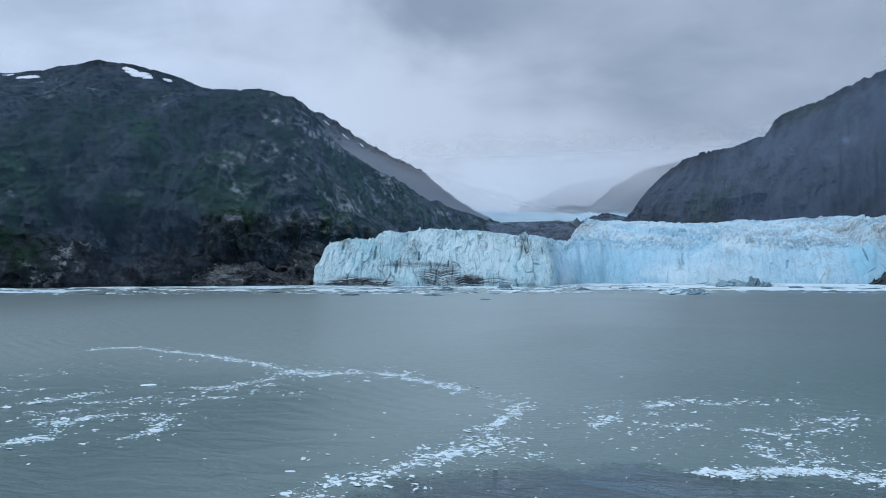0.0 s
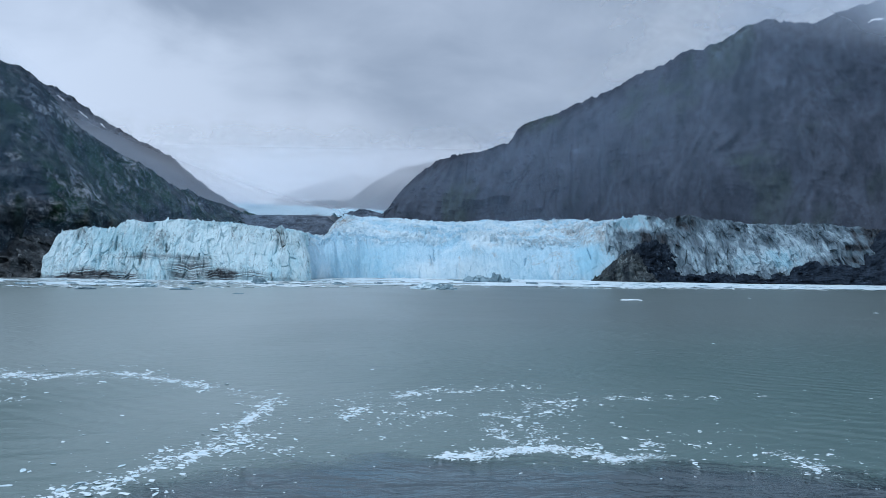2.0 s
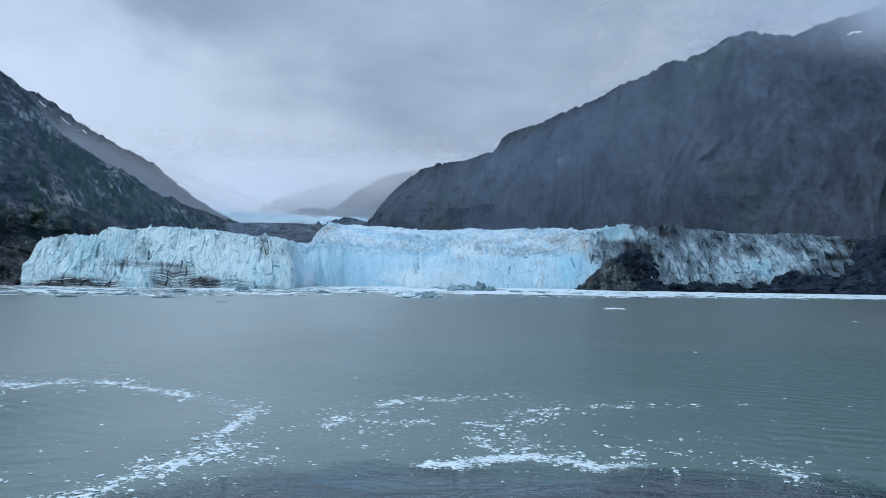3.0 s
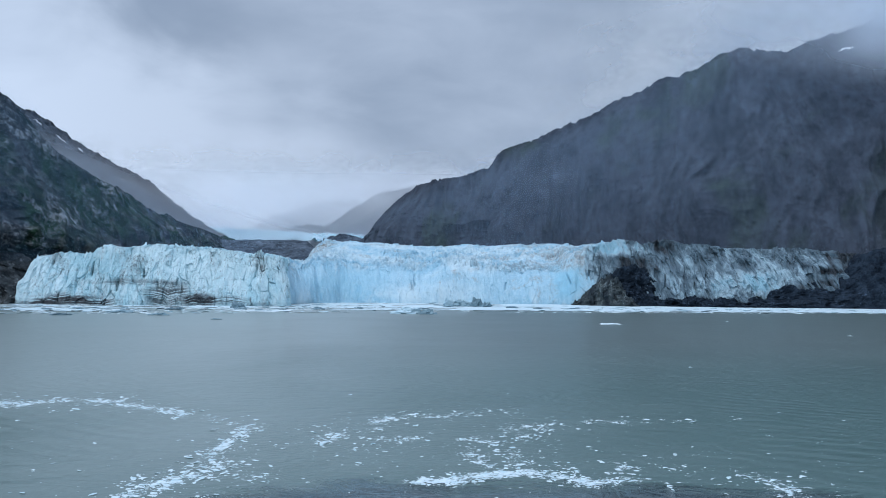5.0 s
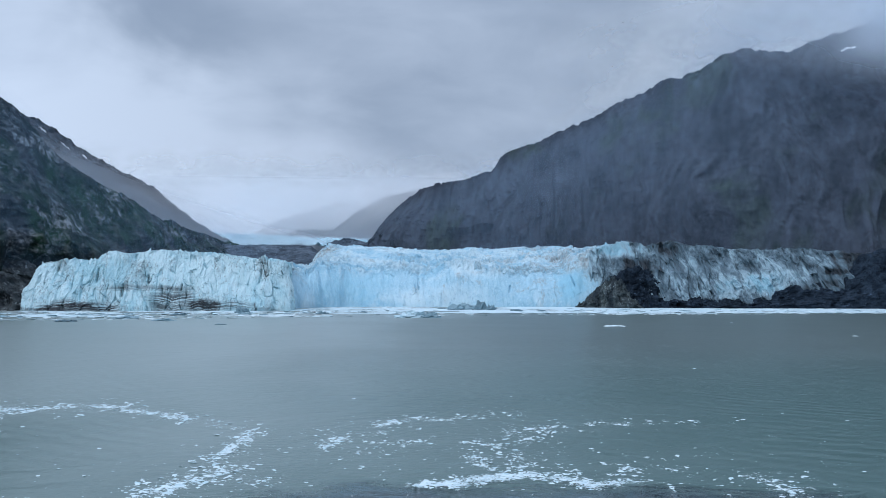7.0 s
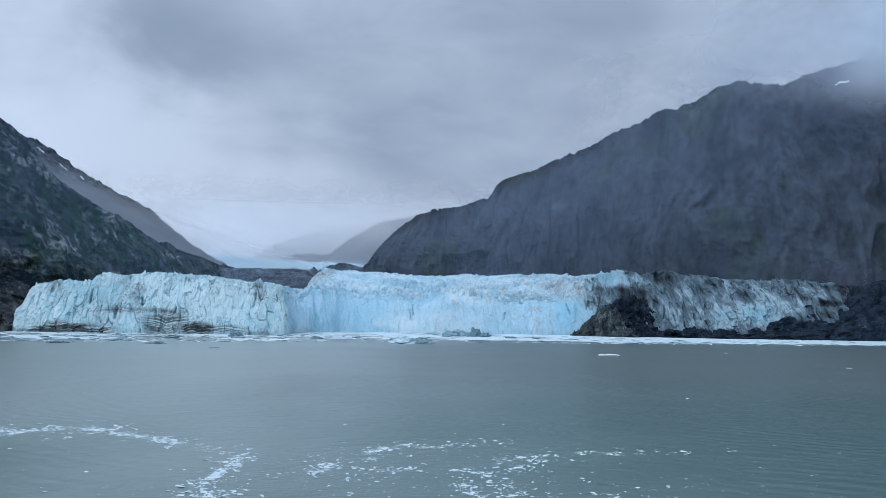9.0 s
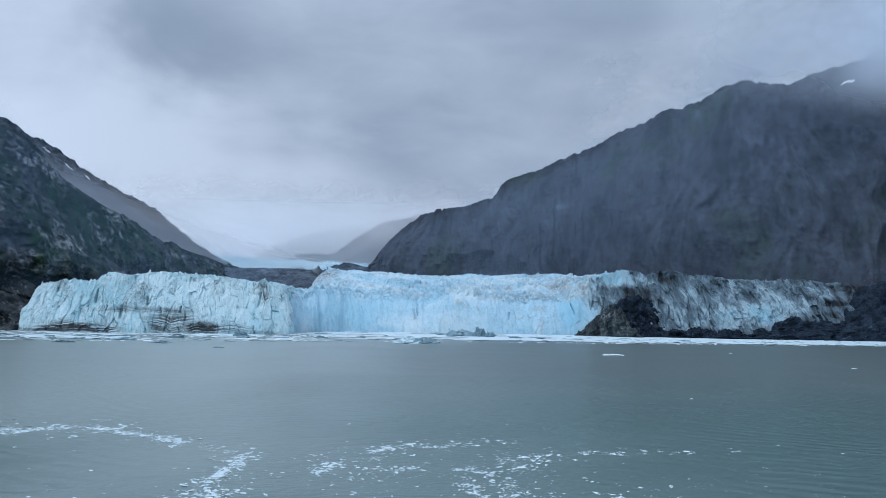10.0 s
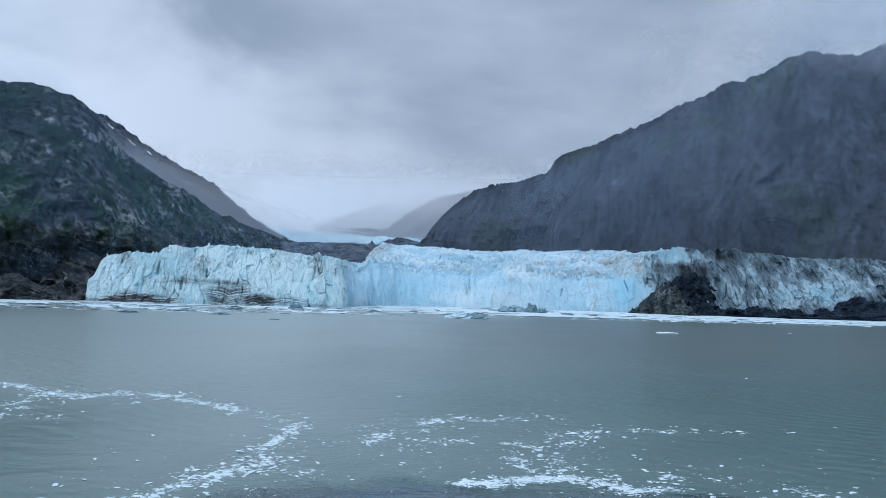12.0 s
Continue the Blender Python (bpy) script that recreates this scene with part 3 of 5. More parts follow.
RIGHT_RIDGE = [(-239, 2382, 173), (-205, 2338, 213), (-163, 2279, 253), (-120, 2210, 279), (-78, 2146, 304), (-29, 2074, 313), (45, 1959, 306), (106, 1915, 322), (119, 1897, 319), (126, 1885, 337), (142, 1865, 353),
               (171, 1838, 364), (229, 1782, 375), (241, 1771, 378), (272, 1749, 395), (348, 1703, 418), (365, 1691, 429), (385, 1679, 439), (443, 1641, 456), (464, 1627, 472), (526, 1581, 478), (553, 1559, 489),
               (571, 1544, 506), (605, 1517, 508), (638, 1491, 496), (668, 1473, 483), (690, 1461, 492), (722, 1441, 503), (770, 1416, 513), (1000, 1300, 600), (1200, 1100, 600)]
RIGHT_FOOT = [(-249, 2247, 150), (-229, 2165, 146), (-202, 2058, 140), (-164, 1978, 133), (-114, 1914, 126), (-50, 1850, 118), (33, 1758, 110), (85, 1676, 105), (99, 1660, 104), (106, 1651, 104), (122, 1632, 102),
              (147, 1599, 100), (198, 1532, 96), (209, 1520, 95), (233, 1494, 93), (291, 1429, 88), (302, 1420, 87), (314, 1410, 86), (350, 1379, 83), (363, 1367, 82), (416, 1322, 77), (442, 1295, 74),
              (461, 1271, 71), (505, 1208, 61), (539, 1153, 48), (567, 1108, 37), (584, 1077, 28), (608, 1038, 17), (635, 997, 8), (760, 850, -6), (900, 700, -6)]
right_mountain, right_grid = mountain("mountain_right", RIGHT_RIDGE, RIGHT_FOOT, 300, 620, 22, RIGHT_ROCK,
                                      "steep dark grey mountainside with gullies rising into low cloud", 37, 0.95, upright=3.2, crag=4, fret=0.12, rib=0.7, teeth=0.9)
BACK_RIDGE = [(-760, 3900, 200), (-640, 3900, 292), (-560, 3900, 350), (-480, 3900, 412), (-420, 3900, 455), (-360, 3900, 492), (-300, 3900, 518), (-230, 3900, 522), (-80, 3900, 560), (300, 3900, 600)]
BACK_FOOT = [(x, 3300, 200) for x, y, z in BACK_RIDGE]
mountain("mountain_back", BACK_RIDGE, BACK_FOOT, 90, 220, 22, FAR_ROCK, "distant dark mountain fading into valley mist", 51, 1.0, crag=6, rib=0.8, fret=0.8)
PALE_RIDGE = [(-1300, 4500, 300), (-1160, 4500, 330), (-1080, 4500, 392), (-1000, 4500, 436), (-900, 4500, 470), (-800, 4500, 500), (-680, 4500, 536), (-560, 4500, 540), (-440, 4500, 510), (-300, 4500, 460), (-100, 4500, 420)]
PALE_FOOT = [(x, 4000, 230) for x, y, z in PALE_RIDGE]
mountain("mountain_pale", PALE_RIDGE, PALE_FOOT, 90, 200, 24, FAR_ROCK, "farthest mountain with snow patches, almost lost in mist", 57, 1.0, crag=9, rib=1.0, fret=0.8)


# ---- glacier ----
glacier = tagged(new("glacier"), "pale blue tidewater glacier with a broken crevassed ice front", "glacier", kind="structure")


def ice_sheet(name, base, crest, back, spacing, face_rows, top_rows, mat_, label, seed, block=3.2, spire=5.0, lean=1.4, crack=6.5, bulge=3.2, top_sag=2.0, flute=0.0, wobble=4.0, shelf=1.7, sharp=1.0, fine=1.0, slots=0, needles=1.0):
    """A stretch of the ice front: a broken face from the water up to a jagged crest, and the crevassed surface behind it."""
    b, c, k = np.array(base, float), np.array(crest, float), np.array(back, float)
    t = np.r_[0, np.cumsum(np.linalg.norm(np.diff(b[:, :2], axis=0), axis=1) + 1e-6)]
    cols = int(t[-1] / spacing)
    t, u = t / t[-1], np.linspace(0, 1, cols)
    low, top, far = line_at(t, b, u), line_at(t, c, u), line_at(t, k, u)
    run = np.column_stack([u * 900, 0 * u, 0 * u + seed])
    top[:, 2] += wobble * 0.5 * fractal(run / 70, 4, 0.5, seed + 80)
    top[:, 1] += wobble * fractal(run / 90, 3, 0.5, seed + 81)
    tangent = np.gradient(low[:, :2], axis=0)
    tangent /= np.linalg.norm(tangent, axis=1)[:, None]
    out = np.stack([tangent[:, 1], -tangent[:, 0]], 1)
    rows = []
    for v in np.linspace(0, 1, face_rows):
        xy = low[:, :2] + (top[:, :2] - low[:, :2]) * v ** lean
        rows.append(np.column_stack([xy, low[:, 2] + (top[:, 2] - low[:, 2]) * v]))
    for v in np.linspace(0, 1, top_rows + 1)[1:]:
        w = v ** shelf
        rows.append(top + (far - top) * w)
    p = np.concatenate(rows)
    total = face_rows + top_rows
    level = np.repeat(np.r_[np.linspace(0, 1, face_rows), 1 + np.linspace(0, 1, top_rows + 1)[1:]], cols)
    outs = np.tile(out, (total, 1))
    bent = p + np.stack([fractal(p / 30 + s, 3, 0.5, seed + 31 * s) for s in (1, 2, 3)], 1) * np.array([2, 2, 4])
    # blocks stand upright: measured along the front, into the ice and up
    reach = np.r_[0, np.cumsum(np.linalg.norm(np.diff(low[:, :2], axis=0), axis=1))]
    warp = 1.6 * fractal(p / np.array([14, 14, 20]), 3, 0.55, seed + 30)
    s_run = np.tile(reach, total) + warp
    inward = np.where(level > 1, np.linalg.norm(p[:, :2] - np.tile(top[:, :2], (total, 1)), axis=1), 0.0)
    block_at = np.column_stack([s_run, inward, bent[:, 2]])
    f1, f2, lot, tilt = cells(np.column_stack([s_run + 0.10 * bent[:, 2], inward, 0.4 * bent[:, 2]]) / 9, seed)
    g1, g2, lot2, tilt2 = cells(block_at / np.array([4.2, 4.2, 8]), seed + 7)
    e1, e2, lot5, tilt5 = cells(block_at / np.array([2.1, 2.1, 3.6]), seed + 11)
    broken = step(-0.25, 0.35, fractal(p / np.array([60, 60, 40]), 3, 0.5, seed + 90))
    push = block * ((lot - 0.5) * 1.5 + 1.4 * tilt) + 0.5 * fine * block * (0.4 + 0.6 * broken) * ((lot2 - 0.5) + 1.4 * tilt2)
    push += 0.42 * fine * block * (0.4 + 0.6 * broken) * ((lot5 - 0.5) + 1.2 * tilt5)
    open_crack = step(0.55, 0.85, scramble((lot * 9999).astype(np.int64), 0, 0, seed))
    reach_up = step(0.30, 0.62, smooth_noise(np.column_stack([s_run / 7, 0 * s_run, p[:, 2] / 26]), seed + 44) * 0.5 + 0.5)
    push -= crack * open_crack * reach_up * (1 - step(0.03, 0.15, f2 - f1))
    # narrow upright slots where blocks have parted
    rng = random.Random(seed)
    for _ in range(slots):
        at, mid, half, wide, deep, tip = rng.uniform(0, reach[-1]), rng.uniform(16, 46), rng.uniform(4, 11), rng.uniform(0.5, 1.1), rng.uniform(2.5, 6), rng.uniform(-0.25, 0.25)
        off = (s_run - at - tip * (p[:, 2] - mid)) / wide
        push -= deep * np.exp(-off ** 2) * (1 - step(0.6, 1.1, np.abs(p[:, 2] - mid) / half)) * (level <= 1)
    if flute:
        drape = p + np.column_stack([p[:, 2] * 0.35, 0 * p[:, 2], 0 * p[:, 2]])
        push += flute * fractal(drape / np.array([5, 40, 45]), 4, 0.55, seed + 60, True)
    push += bulge * (fractal(p / np.array([50, 50, 120]), 3, 0.5, seed + 3) + 0.9 * fractal(p / np.array([16, 16, 70]), 3, 0.5, seed + 4))
    onface = 1 - step(0.97, 1.25, level)
    p[:, :2] += outs * (push * (0.3 + 0.7 * onface) * step(-0.2, 0.12, level))[:, None]
    flat = bent.copy()
    flat[:, 2] = 0
    h1, h2, lot3, tilt3 = cells(flat / np.array([15, 12, 1]), seed + 13)
    k1, k2, lot4, tilt4 = cells(flat / np.array([6, 5, 1]), seed + 17)
    m1, m2, lot6, tilt6 = cells(flat / np.array([2.6, 2.4, 1]), seed + 19)
    peak = spire * (0.9 / sharp * ((lot3 - 0.5) + tilt3) + 0.55 * sharp * ((lot4 - 0.5) + 1.3 * tilt4) + 0.32 * needles * sharp * ((lot6 - 0.5) + tilt6))
    peak -= 0.5 * spire * (1 - step(0.0, 0.12, h2 - h1)) * (level > 1.02)
    wild = (1 - 0.45 * step(1.4, 2.0, level)) * (0.45 + 0.75 * step(-0.5, 0.6, fractal(flat / 45, 3, 0.5, seed + 15)))
    p[:, 2] += wild * peak * step(0.82, 1.0, level) + top_sag * step(1.0, 1.5, level) * (fractal(flat / 60, 3, 0.5, seed + 5))
    return grid_mesh(name, p, total, cols, mat_, False, glacier, label), p.reshape(total, cols, 3), face_rows


# the left lobe stands out into the water
lobe = ice_sheet("ice_lobe",
          [(-472, 1010, -3), (-490, 905, -3), (-479, 852, -3), (-458, 842, -3), (-432, 839, -3), (-412, 837, -3), (-400, 836, -3), (-388, 835, -3), (-330, 835, -3), (-285, 838, -3), (-240, 842, -3), (-198, 848, -3), (-178, 856, -3), (-171, 872, -3), (-193, 950, -3), (-228, 1080, -3)],
          [(-464, 1015, 40), (-480, 922, 46), (-466, 874, 57), (-453, 868, 57), (-432, 866, 55), (-412, 864, 55), (-400, 863, 59), (-392, 862, 65), (-335, 868, 68), (-290, 868, 65), (-245, 870, 61), (-205, 872, 58), (-189, 878, 56), (-182, 890, 52), (-201, 955, 50), (-236, 1085, 52)],
          [(-420, 1250, 60), (-420, 1250, 60), (-410, 1250, 56), (-402, 1250, 57), (-395, 1250, 58), (-388, 1250, 60), (-380, 1250, 62), (-370, 1250, 64), (-330, 1250, 68), (-300, 1250, 66), (-265, 1250, 62), (-240, 1250, 60), (-240, 1250, 58), (-250, 1250, 58), (-260, 1250, 58), (-270, 1250, 60)],
          0.7, 104, 90, LOBE_ICE, "pale blue ice cliff with dark debris layers near the water", 5, block=1.5, crack=2.5, sharp=0.8, fine=0.95, slots=34, spire=3.6)
# the calving bay between
bay = ice_sheet("ice_bay",
          [(-232, 930, -3), (-202, 948, -3), (-184, 990, -3), (-166, 1040, -3), (-140, 1070, -3), (-20, 1075, -3), (90, 1075, -3), (170, 1070, -3), (215, 1060, -3), (240, 1055, -3)],
          [(-240, 960, 51), (-214, 985, 51), (-200, 1040, 53), (-182, 1095, 56), (-150, 1122, 58), (-20, 1125, 56), (90, 1125, 53), (170, 1110, 60), (212, 1090, 72), (240, 1080, 80)],
          [(-330, 1400, 60), (-310, 1400, 62), (-262, 1450, 76), (-250, 1605, 118), (-200, 1600, 120), (-20, 1560, 111), (95, 1520, 107), (200, 1420, 103), (245, 1300, 99), (270, 1250, 97)],
          0.75, 90, 290, BAY_ICE, "smooth fresh blue ice wall below a crevassed slope", 61, block=0.5, fine=0.6, slots=4, flute=0.35, spire=5.0, shelf=1.35, sharp=1.1, needles=0.35, lean=1.8, crack=0.0, bulge=1.8, top_sag=5.0, wobble=16.0)
# the dirty right flank
flank = ice_sheet("ice_flank",
          [(201, 1064, -3), (219, 1054, -3), (243, 1035, -3), (274, 1022, -3), (306, 1010, -3), (345, 1005, -3), (389, 1000, -3), (462, 995, -3), (511, 990, -3), (565, 984, -3), (661, 965, -3)],
          [(203, 1088, 80), (225, 1082, 85), (250, 1070, 92), (281, 1062, 82), (314, 1056, 89), (345, 1054, 86), (389, 1050, 81), (462, 1045, 79), (515, 1042, 76), (577, 1035, 72), (661, 1010, 20)],
          [(272, 1250, 94), (285, 1248, 92), (306, 1240, 88), (342, 1232, 84), (374, 1224, 86), (402, 1216, 84), (442, 1205, 80), (494, 1190, 78), (536, 1178, 75), (619, 1150, 62), (713, 1110, 10)],
          0.75, 96, 90, DIRTY_ICE, "grey ice streaked and covered with dark moraine rubble", 83, block=2.6, spire=4.0, needles=0.5, crack=0.0, bulge=4.5, flute=1.2, fine=0.9, slots=24)


def upper_field(name, corners, label, seed):
    (x0, y0, z0), (x1, y1, z1), (x2, y2, z2), (x3, y3, z3) = corners
    rows, cols = 150, 330
    u, v = np.meshgrid(np.linspace(0, 1, cols), np.linspace(0, 1, rows))
    u, v = u.ravel(), v.ravel()
    a = np.array(corners, float)
    p = (1 - v)[:, None] * ((1 - u)[:, None] * a[0] + u[:, None] * a[1]) + v[:, None] * ((1 - u)[:, None] * a[2] + u[:, None] * a[3])
    f1, f2, lot, tilt = cells(np.column_stack([p[:, 0] / 16, p[:, 1] / 22, 0 * u]), seed)
    g1, g2, lot2, tilt2 = cells(np.column_stack([p[:, 0] / 8, p[:, 1] / 12, 0 * u]), seed + 3)
    p[:, 2] += 12 * lot * (1.1 - 1.2 * f1) + 6 * (lot2 - 0.5 + tilt2) + 6 * fractal(p / 120, 4, 0.5, seed)
    return grid_mesh(name, p, rows, cols, FAR_ICE, False, glacier, label)


upper_field("upper_icefield", [(-760, 2350, 160), (-230, 2350, 160), (-1050, 3300, 272), (-330, 3300, 238)], "distant pale upper ice field", 91)

# ---- bare rock showing through the ice ----
BAND_TOP = [(-600, 1760, 140), (-482, 1700, 126), (-445, 1700, 126), (-357, 1700, 126), (-300, 1690, 122), (-270, 1660, 100)]
BAND_LOW = [(-540, 1560, 50), (-440, 1540, 50), (-400, 1540, 50), (-330, 1540, 50), (-285, 1540, 60), (-262, 1560, 80)]
outcrop, _ = mountain("rock_outcrop", BAND_TOP, BAND_LOW, 90, 240, 5, STEP_ROCK, "dark bare rock step between two ice streams", 71, 0.8, 120, 30, 1.5, size=0.8, rib=0.8)
KNOB_TOP = [(173, 1044, 0), (189, 1036, 10), (202, 1028, 22), (214, 1022, 33), (225, 1017, 39), (234, 1012, 30), (242, 1008, 14), (251, 1004, -1)]
KNOB_LOW = [(175, 1030, -4), (189, 1020, -4), (201, 1010, -4), (213, 1002, -4), (224, 995, -4), (235, 991, -4), (245, 988, -4), (256, 986, -4)]
mountain("rock_knob", KNOB_TOP, KNOB_LOW, 70, 130, 7, BROWN_ROCK, "bare brown rock knob at the foot of the ice", 75, 0.9, 30, 10, 5, size=0.22)
MOUND_TOP = [(402, 1016, 4), (431, 1014, 16), (469, 1014, 28), (500, 1014, 33), (527, 1014, 36), (540, 1014, 52), (554, 1014, 66), (573, 1012, 76), (640, 1010, 88), (786, 960, 115)]
MOUND_LOW = [(403, 975, -4), (429, 970, -4), (462, 966, -4), (494, 962, -4), (523, 958, -4), (546, 955, -4), (567, 951, -4), (598, 945, -4), (682, 925, -4), (818, 850, -4)]
mountain("moraine_mound", MOUND_TOP, MOUND_LOW, 90, 220, 7, MORAINE, "dark wet moraine rubble along the ice margin", 77, 0.9, 60, 10, 4, size=0.35)
NUNATAK_TOP = [(-362, 2310, 168), (-335, 2305, 177), (-300, 2300, 183), (-270, 2300, 178), (-245, 2300, 170)]
NUNATAK_LOW = [(-362, 2270, 150), (-335, 2265, 150), (-300, 2260, 150), (-270, 2260, 150), (-245, 2260, 150)]
mountain("rock_island", NUNATAK_TOP, NUNATAK_LOW, 40, 80, 5, STEP_ROCK, "small dark rock island in the upper ice", 73, 0.9, 60, 20, 3, size=0.3)
SHORE_TOP = [(-692, 808, 6), (-665, 815, 24), (-637, 822, 37), (-602, 826, 33), (-568, 830, 26), (-550, 838, 28), (-525, 845, 14), (-508, 850, 3)]
SHORE_LOW = [(-668, 744, -4), (-645, 756, -4), (-618, 771, -4), (-585, 787, -4), (-555, 799, -4), (-538, 807, -4), (-518, 821, -4), (-502, 832, -4)]
mountain("shore_rock", SHORE_TOP, SHORE_LOW, 90, 240, 7, SHORE_ROCK, "pale scoured rock outcrop at the water's edge", 101, 0.75, 60, 14, 2.5, size=0.4, facet=0.6)
CLIFF_TOP = [(-588, 890, 22), (-560, 922, 58), (-540, 934, 72), (-520, 942, 62), (-500, 940, 44), (-474, 930, 34)]
CLIFF_LOW = [(-550, 832, -4), (-534, 840, -4), (-520, 847, -4), (-508, 856, -4), (-499, 862, -4), (-482, 862, -4)]
mountain("shore_cliff", CLIFF_TOP, CLIFF_LOW, 110, 150, 7, SHORE_ROCK, "pale bare rock cliff beside the ice", 103, 0.8, 60, 14, 3, size=0.4, facet=0.6)
APRON_TOP = [(213, 1050, 24), (231, 1046, 40), (249, 1044, 50), (264, 1040, 52), (279, 1036, 42), (291, 1032, 26), (306, 1028, 13), (320, 1020, 9), (337, 1016, 8), (374, 1012, 6), (410, 1008, 9), (462, 1000, 2)]
APRON_LOW = [(217, 1028, -4), (235, 1014, -4), (253, 1004, -4), (268, 998, -4), (286, 991, -4), (297, 988, -4), (310, 984, -4), (322, 980, -4), (341, 978, -4), (376, 976, -4), (412, 974, -4), (465, 968, -4)]
mountain("debris_apron", APRON_TOP, APRON_LOW, 110, 240, 8, MORAINE, "black wet debris slope lying against the ice", 79, 0.85, 30, 6, 6, size=0.2)

# ---- seracs: leaning ice towers along the crest, each a piece of its stretch of the front ----
def tower_mesh(name, seed, mat_):
    """A rough leaning ice block with a broken, tilted top."""
    rng = random.Random(seed)
    bm = bmesh.new()
    sides = rng.randint(5, 7)
    rings = []
    lean = (rng.uniform(-0.25, 0.25), rng.uniform(-0.25, 0.25))
    for level, (h, w) in enumerate(((-0.6, 1.0), (0.1, rng.uniform(0.8, 1.0)), (rng.uniform(0.45, 0.6), rng.uniform(0.5, 0.85)), (1.0, rng.uniform(0.12, 0.5)))):
        ring = []
        for s in range(sides):
            a = (s + rng.uniform(-0.3, 0.3)) * math.tau / sides
            r = 0.5 * w * rng.uniform(0.7, 1.15)
            ring.append(bm.verts.new((r * math.cos(a) + lean[0] * h, r * math.sin(a) + lean[1] * h, h + rng.uniform(-0.12, 0.12) * (level > 0))))
        rings.append(ring)
    for lo, hi in zip(rings, rings[1:]):
        for s in range(sides):
            bm.faces.new((lo[s], lo[(s + 1) % sides], hi[(s + 1) % sides], hi[s]))
    bm.faces.new(rings[-1])
    me = bpy.data.meshes.new(name)
    bm.to_mesh(me)
    bm.free()
    me.materials.append(mat_)
    return me


def seracs(sheet, mat_, count, seed, height, u0=0.0, u1=1.0, reach=14):
    ob, p, face = sheet
    rng = random.Random(seed)
    kinds = [tower_mesh("serac", seed * 20 + i, mat_) for i in range(9)]
    cols = p.shape[1]
    for _ in range(count):
        c = int((u0 + (u1 - u0) * rng.random()) * (cols - 1))
        r = face - 3 + int(reach * rng.random() ** 2)
        x, y, z = p[min(r, p.shape[0] - 1), c]
        tall = height * rng.uniform(0.3, 1.0) ** 2
        wide = tall * rng.uniform(0.7, 1.6) + 1.0
        one = new("serac", rng.choice(kinds))
        one.parent = ob
        one.matrix_basis = pose(x, y, z - 0.2 * tall, rng.uniform(-12, 12), rng.uniform(-12, 12), rng.uniform(0, 360)) @ Matrix.Diagonal((wide, wide, tall, 1))


seracs(lobe, LOBE_BLOCK, 34, 3, 4.8)
seracs(bay, BAY_ICE, 50, 4, 5.0, 0.55, 1.0)
seracs(flank, DIRTY_ICE, 16, 5, 3.5)

# ---- old snow lying on the slopes ----
SUMMIT_SNOW = [(-1431, 1620, 538, 6, 10), (-1465, 1620, 552, 4, 5), (-1340, 1620, 515, 3, 4), (-1817, 1620, 560, 4, 9), (-1892, 1620, 574, 2, 4), (-1652, 1620, 498, 1.5, 4)]
FAR_SNOW = [(-1291, 2400, 536, 1.4, 6), (-1216, 2400, 482, 1.3, 5), (-1154, 2400, 450, 1.2, 3), (-1089, 2400, 398, 1.1, 2), (-1015, 2400, 356, 1.4, 2)]
RIGHT_SNOW = [(785, 1450, 491, 1.2, 10)]


def snow_patch(grid, row, col, tall, wide, seed, mountain_name):
    """A thin ragged sheet of snow that follows the slope."""
    rows, cols = grid.shape[:2]
    r, c = np.meshgrid(np.arange(max(1, int(row - tall)), min(rows - 2, int(row + tall + 1))),
                       np.arange(max(1, int(col - wide)), min(cols - 2, int(col + wide + 1))), indexing="ij")
    q = np.stack([(r - row) / tall, (c - col) / wide], -1)
    p = grid[r, c].copy()
    ragged = fractal(np.column_stack([p.reshape(-1, 3) / 14]), 4, 0.6, seed).reshape(r.shape)
    keep = (q ** 2).sum(-1) + 0.6 * ragged < 0.8
    # only the largest connected sheet
    left, best = {(i, j) for i, j in zip(*np.nonzero(keep[:-1, :-1] & keep[1:, 1:]))}, set()
    while left:
        todo = [left.pop()]
        sheet = set(todo)
        while todo:
            i, j = todo.pop()
            for k in ((i + 1, j), (i - 1, j), (i, j + 1), (i, j - 1)):
                if k in left:
                    left.remove(k)
                    sheet.add(k)
                    todo.append(k)
        best = max(best, sheet, key=len)
    toward = -p / np.linalg.norm(p, axis=-1, keepdims=True)
    p += toward * (7.0 if "far" in mountain_name else 2.0) + np.array([0, 0, 1.2])
    bm = bmesh.new()
    verts = {}
    def vert(i, j):
        if (i, j) not in verts:
            verts[i, j] = bm.verts.new(p[i, j])
        return verts[i, j]
    for i in range(r.shape[0] - 1):
        for j in range(r.shape[1] - 1):
            if (i, j) in best:
                bm.faces.new((vert(i, j), vert(i, j + 1), vert(i + 1, j + 1), vert(i + 1, j)))
    if not bm.faces:
        bm.free()
        return
    lifted = bmesh.ops.extrude_face_region(bm, geom=bm.faces[:])
    for v in lifted["geom"]:
        if isinstance(v, bmesh.types.BMVert):
            v.co.z += 0.8
    ob = part("snow_patch", bm, SNOW)
    tagged(ob, "ragged patch of old white snow on " + mountain_name, "snow patch", "snow patches")


def find(grid, x, y, z):
    """The row and column of a mountainside that face the water in the direction of a place."""
    eye = np.array((0.0, 0.0, 22.0))
    ways, way = grid - eye, np.array((x, y, z)) - eye
    ways = ways / np.linalg.norm(ways, axis=-1, keepdims=True)
    turn = (ways * (way / np.linalg.norm(way))).sum(-1)
    turn[int(grid.shape[0] * 0.83):] = -1
    return np.unravel_index(np.argmax(turn), turn.shape)


